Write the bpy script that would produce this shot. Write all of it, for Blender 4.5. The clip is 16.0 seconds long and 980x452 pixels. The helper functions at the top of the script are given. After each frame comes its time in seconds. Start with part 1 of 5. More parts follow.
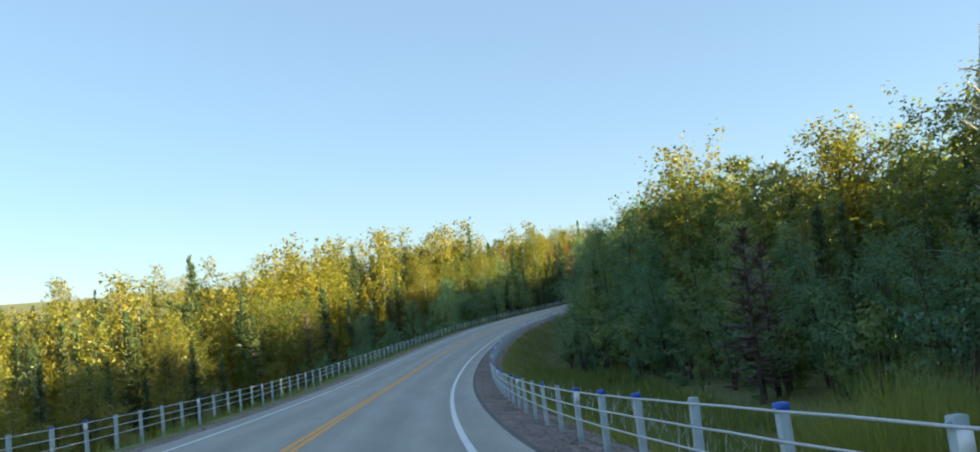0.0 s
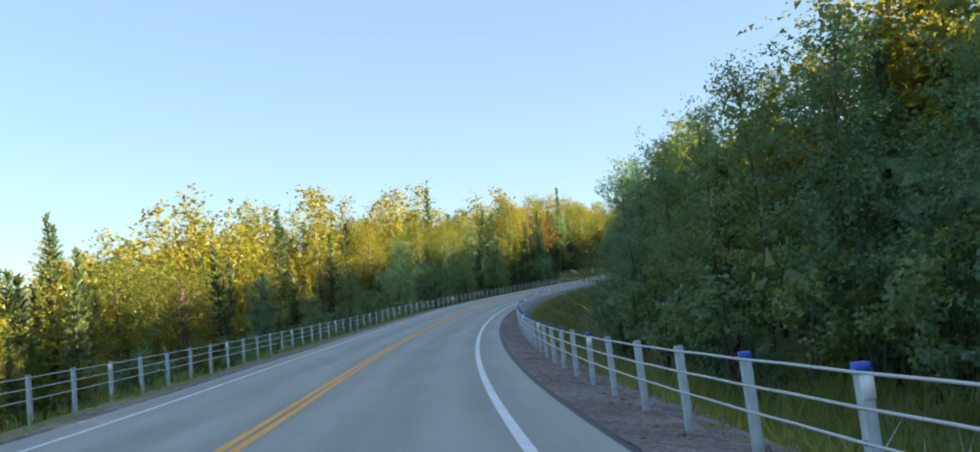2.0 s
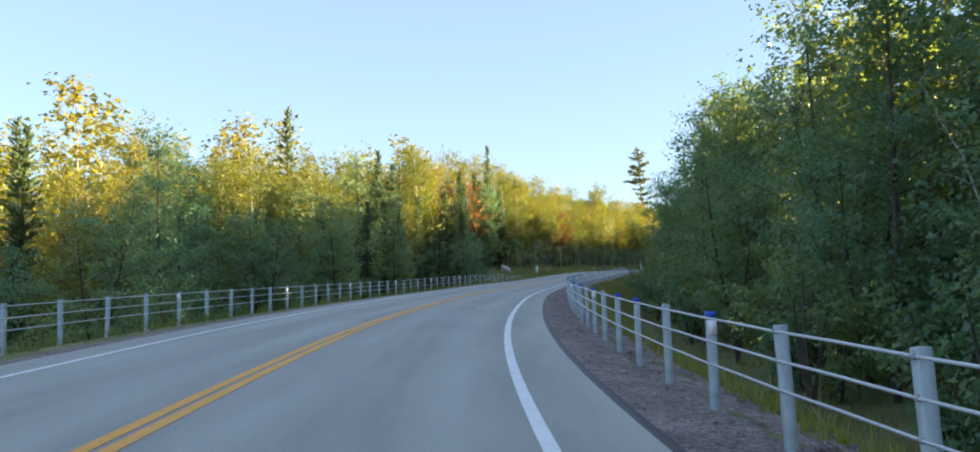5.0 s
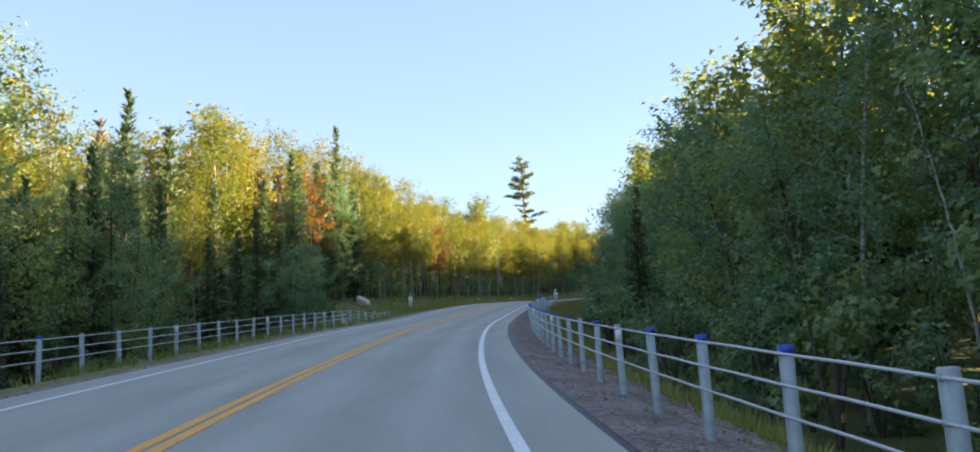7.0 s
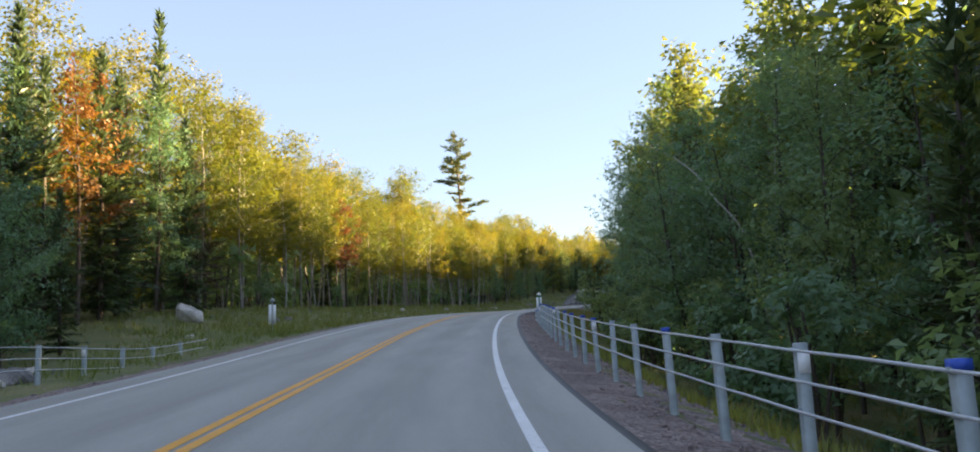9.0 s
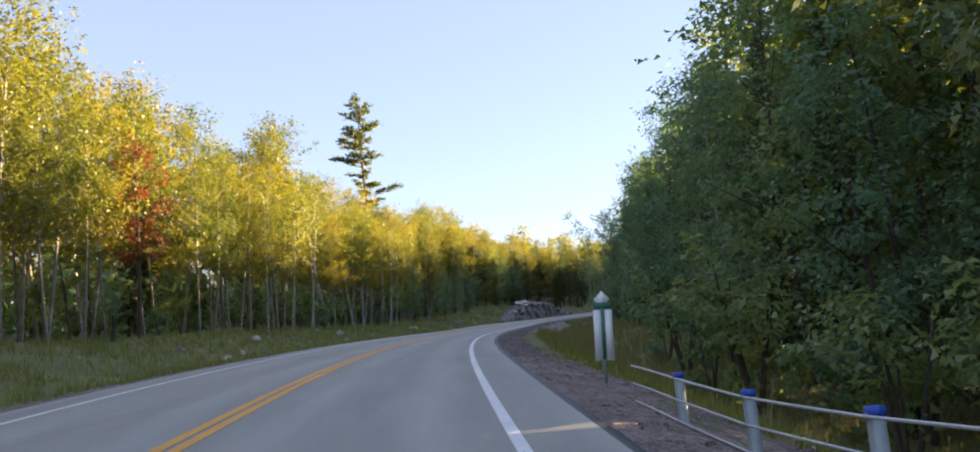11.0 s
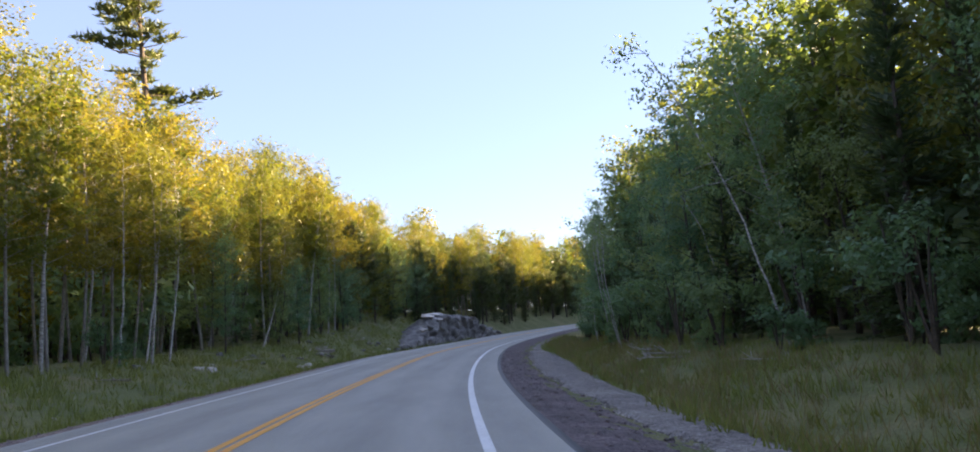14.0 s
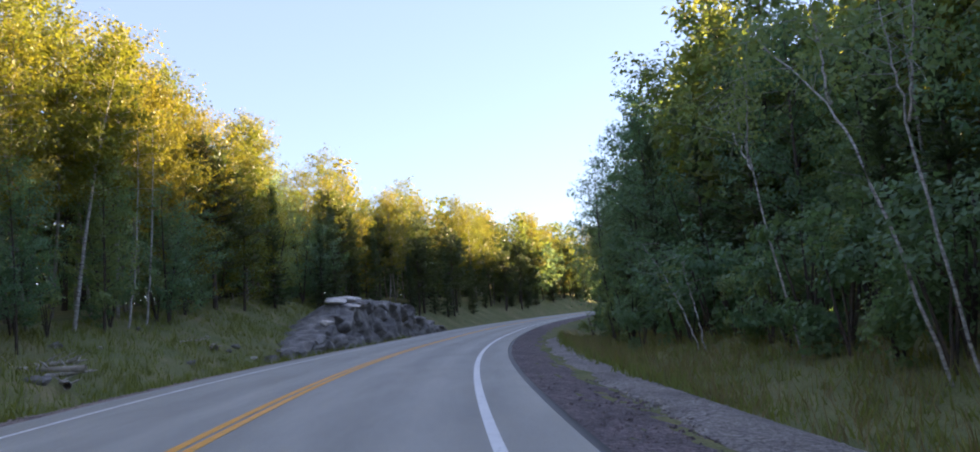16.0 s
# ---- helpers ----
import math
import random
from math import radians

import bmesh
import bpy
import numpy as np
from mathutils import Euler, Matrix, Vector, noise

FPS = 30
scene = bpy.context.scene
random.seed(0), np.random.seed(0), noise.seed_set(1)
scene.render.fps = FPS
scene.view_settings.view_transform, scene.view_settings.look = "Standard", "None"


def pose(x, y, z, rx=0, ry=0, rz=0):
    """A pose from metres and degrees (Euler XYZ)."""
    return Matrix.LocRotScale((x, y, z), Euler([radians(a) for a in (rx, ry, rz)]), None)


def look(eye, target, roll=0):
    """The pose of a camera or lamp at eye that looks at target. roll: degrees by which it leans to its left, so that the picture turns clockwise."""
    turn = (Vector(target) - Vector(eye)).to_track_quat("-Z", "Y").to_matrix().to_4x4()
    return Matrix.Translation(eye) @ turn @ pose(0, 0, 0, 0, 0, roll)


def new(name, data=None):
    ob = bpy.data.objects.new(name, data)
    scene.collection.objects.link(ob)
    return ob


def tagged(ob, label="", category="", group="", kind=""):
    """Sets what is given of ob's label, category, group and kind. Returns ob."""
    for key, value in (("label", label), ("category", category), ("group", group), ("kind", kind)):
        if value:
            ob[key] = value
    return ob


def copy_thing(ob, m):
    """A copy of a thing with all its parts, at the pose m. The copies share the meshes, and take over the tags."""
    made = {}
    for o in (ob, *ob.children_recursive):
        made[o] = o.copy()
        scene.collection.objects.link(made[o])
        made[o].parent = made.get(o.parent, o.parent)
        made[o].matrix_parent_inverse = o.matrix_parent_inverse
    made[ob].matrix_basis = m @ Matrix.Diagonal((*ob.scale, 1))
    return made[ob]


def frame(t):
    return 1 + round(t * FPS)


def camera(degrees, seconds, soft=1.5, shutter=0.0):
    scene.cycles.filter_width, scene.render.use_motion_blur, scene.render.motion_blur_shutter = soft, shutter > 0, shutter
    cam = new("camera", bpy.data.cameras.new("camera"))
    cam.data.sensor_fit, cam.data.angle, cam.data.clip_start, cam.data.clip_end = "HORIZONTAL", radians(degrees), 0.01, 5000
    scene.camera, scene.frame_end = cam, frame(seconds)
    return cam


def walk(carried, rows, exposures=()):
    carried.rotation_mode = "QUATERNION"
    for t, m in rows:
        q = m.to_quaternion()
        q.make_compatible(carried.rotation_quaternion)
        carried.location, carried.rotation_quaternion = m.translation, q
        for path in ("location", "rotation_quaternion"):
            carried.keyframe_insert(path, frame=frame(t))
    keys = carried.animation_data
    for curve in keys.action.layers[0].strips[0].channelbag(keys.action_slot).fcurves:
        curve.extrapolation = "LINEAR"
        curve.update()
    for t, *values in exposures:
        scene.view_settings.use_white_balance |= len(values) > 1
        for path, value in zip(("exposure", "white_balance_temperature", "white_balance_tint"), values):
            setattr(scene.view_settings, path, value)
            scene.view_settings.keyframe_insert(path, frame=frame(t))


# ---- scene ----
cam = camera(55.44, 16.0, soft=1.8)
PATH = [
    (0.0, 2.28, 0.08, 4.29, 95.08, 5.35, -5.59),
    (0.5, 2.13, 11.64, 3.60, 95.17, 5.38, -6.29),
    (1.0, 2.39, 23.18, 2.95, 95.25, 5.42, -7.00),
    (1.5, 2.95, 34.70, 2.46, 94.90, 5.22, -7.92),
    (2.0, 3.74, 46.19, 2.08, 94.54, 5.02, -8.83),
    (2.5, 4.76, 57.60, 1.83, 94.13, 3.95, -9.78),
    (3.0, 6.02, 68.88, 1.75, 93.72, 2.89, -10.89),
    (3.5, 7.55, 80.03, 1.79, 93.56, 2.05, -12.18),
    (4.0, 9.31, 91.07, 1.88, 93.41, 1.22, -13.19),
    (4.5, 11.23, 101.98, 2.03, 93.92, 1.11, -14.35),
    (5.0, 13.42, 112.73, 2.23, 94.44, 1.01, -15.92),
    (5.5, 15.95, 123.29, 2.51, 95.07, 1.29, -18.22),
    (6.0, 18.94, 133.62, 2.87, 95.70, 1.57, -21.03),
    (6.5, 22.36, 143.80, 3.19, 95.95, 1.86, -23.15),
    (7.0, 25.99, 153.89, 3.48, 96.21, 2.15, -24.54),
    (7.5, 29.82, 163.85, 3.78, 96.26, 2.14, -25.77),
    (8.0, 33.93, 173.64, 4.09, 96.31, 2.13, -27.16),
    (8.5, 38.26, 183.33, 4.43, 96.49, 2.19, -28.33),
    (9.0, 42.78, 192.90, 4.80, 96.67, 2.25, -29.41),
    (9.5, 47.52, 202.32, 5.14, 96.51, 3.02, -31.17),
    (10.0, 52.48, 211.60, 5.53, 96.35, 3.78, -32.81),
    (10.5, 57.66, 220.70, 6.02, 96.83, 3.65, -33.83),
    (11.0, 62.94, 229.62, 6.51, 97.31, 3.53, -34.74),
    (11.5, 68.28, 238.36, 6.97, 97.87, 3.30, -35.49),
    (12.0, 73.70, 246.91, 7.38, 98.43, 3.06, -36.31),
    (12.5, 79.17, 255.27, 7.70, 98.44, 3.43, -37.21),
    (13.0, 84.73, 263.40, 8.00, 98.45, 3.80, -38.34),
    (13.5, 90.40, 271.25, 8.29, 98.24, 4.04, -40.17),
    (14.0, 96.20, 278.85, 8.56, 98.03, 4.28, -41.82),
    (14.5, 102.06, 286.26, 8.81, 97.80, 4.29, -42.98),
    (15.0, 107.98, 293.47, 9.06, 97.56, 4.29, -44.10),
    (15.5, 113.95, 300.47, 9.31, 97.51, 4.24, -45.18),
    (16.0, 119.96, 307.25, 9.58, 97.46, 4.18, -46.33),
]
walk(cam, [(t, pose(*p)) for t, *p in PATH], exposures=[(0.0, 2.6, 6400, 3), (3.5, 2.93, 6550, 11), (6.5, 2.99, 6550, 13), (9.5, 3.02, 7250, 21), (12.5, 3.03, 6750, 27), (16.0, 3.09, 6550, 28)])

# ---- world and sun: a low evening sun to the east, clear sky ----
SUN_ELEV, SUN_AZ = radians(10.5), radians(106)      # azimuth clockwise from +y
world = bpy.data.worlds.new("evening_sky")
world.use_nodes = True
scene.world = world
sky = world.node_tree.nodes.new("ShaderNodeTexSky")
sky.sky_type = "NISHITA"
sky.sun_disc = False
sky.sun_elevation, sky.sun_rotation = SUN_ELEV, SUN_AZ
sky.altitude, sky.air_density, sky.dust_density, sky.ozone_density = 300, 1.0, 0.3, 2.2
backg = world.node_tree.nodes["Background"]
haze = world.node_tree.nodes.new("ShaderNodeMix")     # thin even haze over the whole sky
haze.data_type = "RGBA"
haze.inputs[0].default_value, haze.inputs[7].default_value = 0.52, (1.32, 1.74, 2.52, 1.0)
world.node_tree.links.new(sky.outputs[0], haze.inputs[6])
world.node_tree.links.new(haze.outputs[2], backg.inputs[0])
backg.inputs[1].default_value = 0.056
sun_data = bpy.data.lights.new("sun", "SUN")
sun_data.energy, sun_data.angle, sun_data.color = 5.0, radians(0.6), (1.0, 0.82, 0.46)
sun = new("sun", sun_data)
sun.matrix_world = look((300 * math.sin(SUN_AZ) * math.cos(SUN_ELEV), 300 * math.cos(SUN_AZ) * math.cos(SUN_ELEV), 300 * math.sin(SUN_ELEV)), (0, 0, 0))

# ---- the road's line: stations every 20 m with heading (degrees clockwise from +y) and height ----
STATIONS = np.arange(-20.0, 521.0, 20.0)
HEADING = np.radians(np.array([-2.456, -1.884, 1.395, 3.556, 5.71, 8.177, 10.264, 13.542, 18.32, 20.497, 23.625, 26.035, 28.73, 30.573, 32.244, 34.371, 37.526, 39.801, 42.243, 45.362, 48.725, 51.926, 55.103, 58.283, 61.463, 64.643, 67.823, 71.003]))
LEVEL = np.array([3.846, 2.997, 1.813, 0.984, 0.509, 0.49, 0.69, 1.075, 1.702, 2.261, 2.827, 3.497, 4.171, 5.11, 5.983, 6.629, 7.21, 7.738, 8.31, 9.053, 9.722, 10.435, 11.263, 12.079, 12.895, 13.711, 14.527, 15.343])
BANK = 0.0143
EYE = 1.33                                         # the driver's camera over the road


def along(values, x, damp):
    """Smooth curve through the stations' values, carried on straight past both ends."""
    m = np.gradient(values, STATIONS)
    c = np.clip(x, STATIONS[0], STATIONS[-1])
    i = np.clip(np.searchsorted(STATIONS, c) - 1, 0, len(STATIONS) - 2)
    d = 20.0
    u = (c - STATIONS[i]) / d
    y = (2 * u**3 - 3 * u * u + 1) * values[i] + (u**3 - 2 * u * u + u) * d * m[i] + (-2 * u**3 + 3 * u * u) * values[i + 1] + (u**3 - u * u) * d * m[i + 1]
    return y + np.where(x < STATIONS[0], (x - STATIONS[0]) * m[0] * 0.6, 0) + np.where(x > STATIONS[-1], (x - STATIONS[-1]) * m[-1] * damp, 0)


S_ALL = np.arange(-230.0, 960.0, 0.5)
H_ALL = along(HEADING, S_ALL, 0.8)
Z_ALL = along(LEVEL, S_ALL, 0.5)
X_ALL, Y_ALL = np.cumsum(np.sin(H_ALL)) * 0.5, np.cumsum(np.cos(H_ALL)) * 0.5
I_ZERO = int(np.searchsorted(S_ALL, 0.0))
X_ALL -= X_ALL[I_ZERO]
Y_ALL -= Y_ALL[I_ZERO]

# Places along the road are given as a chainage; this table turns it into metres driven.
CHAIN = [-160, 0.0, 34.3, 68.6, 102.2, 135.1, 167.8, 200.8, 235.2, 270.5, 720]
METRES = [-217.6, 0.0, 46.4, 91.9, 135.9, 179.0, 221.5, 262.8, 302.2, 339.5, 789.0]


def chain(metres):
    return np.interp(metres, METRES, CHAIN)


def line_at(s):
    m = np.interp(s, CHAIN, METRES)
    return np.interp(m, S_ALL, X_ALL), np.interp(m, S_ALL, Y_ALL), np.interp(m, S_ALL, Z_ALL), np.interp(m, S_ALL, H_ALL)


def stretch(s):
    """How much wider than the chainage the land lies beside the road."""
    return np.interp(s, [0, 34, 68, 102, 135, 168, 200, 234, 270], [1.36, 1.34, 1.32, 1.305, 1.30, 1.28, 1.21, 1.08, 1.0])


def spread(s, q):
    """Metres right of the road's line for a plan offset q: true on the road and its shoulders, stretched beyond."""
    q = np.asarray(q, float)
    a, c = np.abs(q), np.where(q > 0, -2.65, 2.65)
    return np.sign(q) * (a + ((a + c) * stretch(s) - c - a) * np.clip((a - 7) / 5, 0, 1))


def gather(s, o):
    """The plan offset that spread() turns into o."""
    q = np.array(o, float)
    for _ in range(14):
        q = q + (o - spread(s, q)) / 1.45
    return q


def smooth(a, b, x):
    u = np.clip((x - a) / (b - a), 0, 1)
    return u * u * (3 - 2 * u)


def wave(s, o, k):
    """Gentle unevenness of the ground, between -1 and 1."""
    return (np.sin(s * 0.21 * k + 1.3) * np.cos(o * 0.33 * k + s * 0.05) + 0.6 * np.sin(s * 0.53 * k + o * 0.41 * k) + 0.4 * np.sin(o * 0.9 * k - s * 0.31 * k + 2.0)) / 2.0


def plan_ground(s, o):
    """Height of the ground over the road's line at chainage s and plan offset o."""
    s, o = np.asarray(s, float), np.asarray(o, float)
    d = np.abs(o)
    # left: an embankment down into a valley, which climbs to a wooded bank further on
    deep = -5.2 + 5.2 * smooth(95, 185, s) + 1.3 * smooth(172, 195, s)
    ditch = -0.35 * smooth(185, 215, s)
    bank_top = deep + 2.5 * smooth(285, 335, s)
    shoulder = -0.03 - 0.12 * smooth(4.1, 5.4, d)
    left = shoulder + ditch * smooth(5.2, 6.6, d) * (1 - smooth(6.8, 9.0, d)) + bank_top * smooth(5.5, 14.5, d) + 0.05 * np.maximum(d - 18, 0) * smooth(150, 230, s) - 1.2 * smooth(20, 50, d) * (1 - smooth(120, 190, s)) - 6.0 * smooth(90, 400, d)
    # right: a shallow ditch below the shoulder, then ground rising into the woods
    foot = -1.7 + 1.5 * smooth(190, 225, s)
    right = -0.03 - 0.16 * smooth(4.4, 6.2, d) + foot * smooth(6.0, 9.0, d) - 0.35 * smooth(6.6, 8.2, d) * (1 - smooth(8.4, 11.0, d)) * smooth(205, 225, s) + (0.5 + 0.3 * smooth(210, 240, s)) * smooth(9.5, 14, d) + 7.0 * smooth(18, 80, d) - 26.0 * smooth(95, 225, d)
    z = np.where(o < 0, left, right) - BANK * np.clip(o, -6, 6)
    z = z + wave(s, o, 1.0) * 0.13 * smooth(6.5, 9.5, d) + wave(s, o, 0.25) * 0.5 * smooth(12, 25, d)
    z = z + (stretch(s) - 1) * (z - EYE) * smooth(7, 12, d)
    return np.where(d < 4.15, -0.14 - BANK * o, z)


def rel_ground(s, o):
    """Height of the ground over the road's line at chainage s, o metres to its right."""
    return plan_ground(s, gather(s, o))


def at(s, o, dz=0.0):
    """World place at chainage s and plan offset o, dz over the ground."""
    x, y, z, h = line_at(s)
    w = float(spread(s, o))
    return Vector((float(x + math.cos(h) * w), float(y - math.sin(h) * w), float(z + plan_ground(s, o) + dz)))


def on_road(s, o, dz=0.0):
    """World place over the road's surface, without the ground's shape."""
    x, y, z, h = line_at(s)
    return Vector((float(x + math.cos(h) * o), float(y - math.sin(h) * o), float(z - BANK * o + dz)))


def turn_at(s):
    """Turn about z that lays +y along the road."""
    return -math.degrees(float(line_at(s)[3]))


# ---- materials ----
def material(name):
    m = bpy.data.materials.new(name)
    m.use_nodes = True
    nt = m.node_tree
    return m, nt, nt.nodes["Principled BSDF"]


def node(nt, kind, **values):
    n = nt.nodes.new("ShaderNode" + kind)
    for k, v in values.items():
        n.inputs[k].default_value = v
    return n


def noise_tex(nt, scale, detail=4.0, rough=0.55, space="Object"):
    co = nt.nodes.new("ShaderNodeTexCoord")
    n = node(nt, "TexNoise", Scale=scale, Detail=detail, Roughness=rough)
    nt.links.new(co.outputs[space], n.inputs["Vector"])
    return n.outputs["Fac"]


def ramp(nt, fac, stops):
    r = nt.nodes.new("ShaderNodeValToRGB")
    while len(r.color_ramp.elements) < len(stops):
        r.color_ramp.elements.new(0.5)
    for e, (p, c) in zip(r.color_ramp.elements, stops):
        e.position, e.color = p, (*c, 1.0)
    nt.links.new(fac, r.inputs[0])
    return r.outputs[0]


def mix(nt, fac, a, b, blend="MIX"):
    m = nt.nodes.new("ShaderNodeMix")
    m.data_type, m.blend_type = "RGBA", blend
    for sock, v in ((m.inputs[0], fac), (m.inputs[6], a), (m.inputs[7], b)):
        if isinstance(v, bpy.types.NodeSocket):
            nt.links.new(v, sock)
        else:
            sock.default_value = v if isinstance(v, float) else (*v, 1.0)
    return m.outputs[2]


def bump(nt, bsdf, height, strength, distance):
    b = node(nt, "Bump", Strength=strength, Distance=distance)
    nt.links.new(height, b.inputs["Height"])
    nt.links.new(b.outputs[0], bsdf.inputs["Normal"])


def rough_surface(name, stops, scale, fine, roughness=0.9, bump_d=0.02, spec=0.3):
    """Two scales of colour noise and a fine relief."""
    m, nt, b = material(name)
    big = ramp(nt, noise_tex(nt, scale, 5), stops)
    small = noise_tex(nt, fine, 3, 0.7)
    shade = ramp(nt, small, [(0.3, (0.55, 0.55, 0.55)), (0.7, (1.35, 1.35, 1.35))])
    nt.links.new(mix(nt, 1.0, big, shade, "MULTIPLY"), b.inputs["Base Color"])
    b.inputs["Roughness"].default_value = roughness
    b.inputs["Specular IOR Level"].default_value = spec
    bump(nt, b, small, 0.7, bump_d)
    return m


def leaf_material(name, dark, light, glow, through_light=0.45):
    """Foliage: hue shifts from tree to tree and from leaf to leaf, and light passes through the blades."""
    m, nt, b = material(name)
    info = nt.nodes.new("ShaderNodeObjectInfo")
    geo = nt.nodes.new("ShaderNodeNewGeometry")
    patch = nt.nodes.new("ShaderNodeMath")             # clumps and neighbours differ a little in tone
    patch.operation = "MULTIPLY_ADD"
    patch.inputs[1].default_value, patch.inputs[2].default_value = 1.6, -0.8
    nt.links.new(noise_tex(nt, 0.16, 2), patch.inputs[0])
    total = nt.nodes.new("ShaderNodeMath")
    total.use_clamp = True
    nt.links.new(info.outputs["Random"], total.inputs[0])
    nt.links.new(patch.outputs[0], total.inputs[1])
    tree = ramp(nt, total.outputs[0], [(0.0, dark), (0.55, light), (1.0, glow)])
    leaf = ramp(nt, geo.outputs["Random Per Island"], [(0.0, (0.82, 0.84, 0.8)), (1.0, (1.18, 1.16, 1.14))])
    colour = mix(nt, 1.0, tree, leaf, "MULTIPLY")
    nt.links.new(colour, b.inputs["Base Color"])
    b.inputs["Roughness"].default_value = 0.48
    b.inputs["Specular IOR Level"].default_value = 0.5
    t = nt.nodes.new("ShaderNodeBsdfTranslucent")
    nt.links.new(mix(nt, 1.0, colour, (1.25, 1.2, 0.7), "MULTIPLY"), t.inputs["Color"])
    sh = nt.nodes.new("ShaderNodeMixShader")
    sh.inputs[0].default_value = through_light
    nt.links.new(b.outputs[0], sh.inputs[1])
    nt.links.new(t.outputs[0], sh.inputs[2])
    nt.links.new(sh.outputs[0], nt.nodes["Material Output"].inputs[0])
    return m


def plain(name, colour, roughness=0.6, metal=0.0, vary=0.25, scale=9.0):
    m, nt, b = material(name)
    c = ramp(nt, noise_tex(nt, scale, 4), [(0.3, tuple(v * (1 - vary) for v in colour)), (0.7, tuple(min(1, v * (1 + vary)) for v in colour))])
    nt.links.new(c, b.inputs["Base Color"])
    b.inputs["Roughness"].default_value, b.inputs["Metallic"].default_value = roughness, metal
    return m


# One foliage with its light put into the colour: LEAF sunlit yellow,
LEAF = leaf_material("sun_tinted_leaves", (0.115, 0.148, 0.026), (0.19, 0.19, 0.026), (0.24, 0.205, 0.027), 0.5)
# LEAF_BACK halfway between, LEAF_SHADE the blue-green of leaves in shade.
LEAF_BACK = leaf_material("half_shade_tinted_leaves", (0.115, 0.175, 0.055), (0.165, 0.205, 0.055), (0.215, 0.215, 0.05), 0.5)
LEAF_SHADE = leaf_material("shade_tinted_leaves", (0.118, 0.228, 0.138), (0.168, 0.272, 0.146), (0.245, 0.308, 0.118), 0.5)
LEAF_RUST = leaf_material("rusty_leaves", (0.17, 0.055, 0.02), (0.20, 0.075, 0.025), (0.22, 0.11, 0.03))
NEEDLE = leaf_material("spruce_needles", (0.070, 0.110, 0.056), (0.085, 0.13, 0.06), (0.11, 0.14, 0.055), 0.35)
NEEDLE_PINE = leaf_material("pine_needles", (0.075, 0.10, 0.032), (0.088, 0.112, 0.033), (0.10, 0.12, 0.034), 0.35)
NEEDLE_DEAD = leaf_material("dead_needles", (0.12, 0.092, 0.078), (0.14, 0.105, 0.088), (0.165, 0.125, 0.10), 0.2)
GRASS = leaf_material("grass_blades", (0.17, 0.22, 0.06), (0.20, 0.235, 0.065), (0.23, 0.23, 0.07), 0.4)
YOUNG_GRASS = leaf_material("yellow_green_grass", (0.21, 0.25, 0.05), (0.24, 0.265, 0.06), (0.27, 0.265, 0.065), 0.4)
DRY_GRASS = leaf_material("dry_grass_blades", (0.22, 0.175, 0.085), (0.25, 0.20, 0.10), (0.28, 0.22, 0.115), 0.35)
BARK = rough_surface("grey_brown_bark", [(0.3, (0.06, 0.048, 0.038)), (0.7, (0.125, 0.10, 0.08))], 2.2, 22, 0.95, 0.02)
ASPEN_BARK = rough_surface("pale_aspen_bark", [(0.3, (0.17, 0.152, 0.13)), (0.7, (0.35, 0.32, 0.28))], 2.2, 18, 0.9, 0.012)
DEAD_WOOD = rough_surface("bleached_dead_wood", [(0.3, (0.30, 0.27, 0.23)), (0.7, (0.46, 0.43, 0.38))], 3.0, 25, 0.9, 0.01)


def birch_bark():
    m, nt, b = material("white_birch_bark")
    co = nt.nodes.new("ShaderNodeTexCoord")
    mp = node(nt, "Mapping", Scale=(2.0, 2.0, 9.0))
    nt.links.new(co.outputs["Object"], mp.inputs[0])
    n = node(nt, "TexNoise", Scale=1.6, Detail=5.0, Roughness=0.65)
    nt.links.new(mp.outputs[0], n.inputs["Vector"])
    c = ramp(nt, n.outputs["Fac"], [(0.34, (0.06, 0.055, 0.05)), (0.44, (0.26, 0.245, 0.22)), (0.6, (0.44, 0.42, 0.38))])
    nt.links.new(c, b.inputs["Base Color"])
    b.inputs["Roughness"].default_value = 0.85
    return m


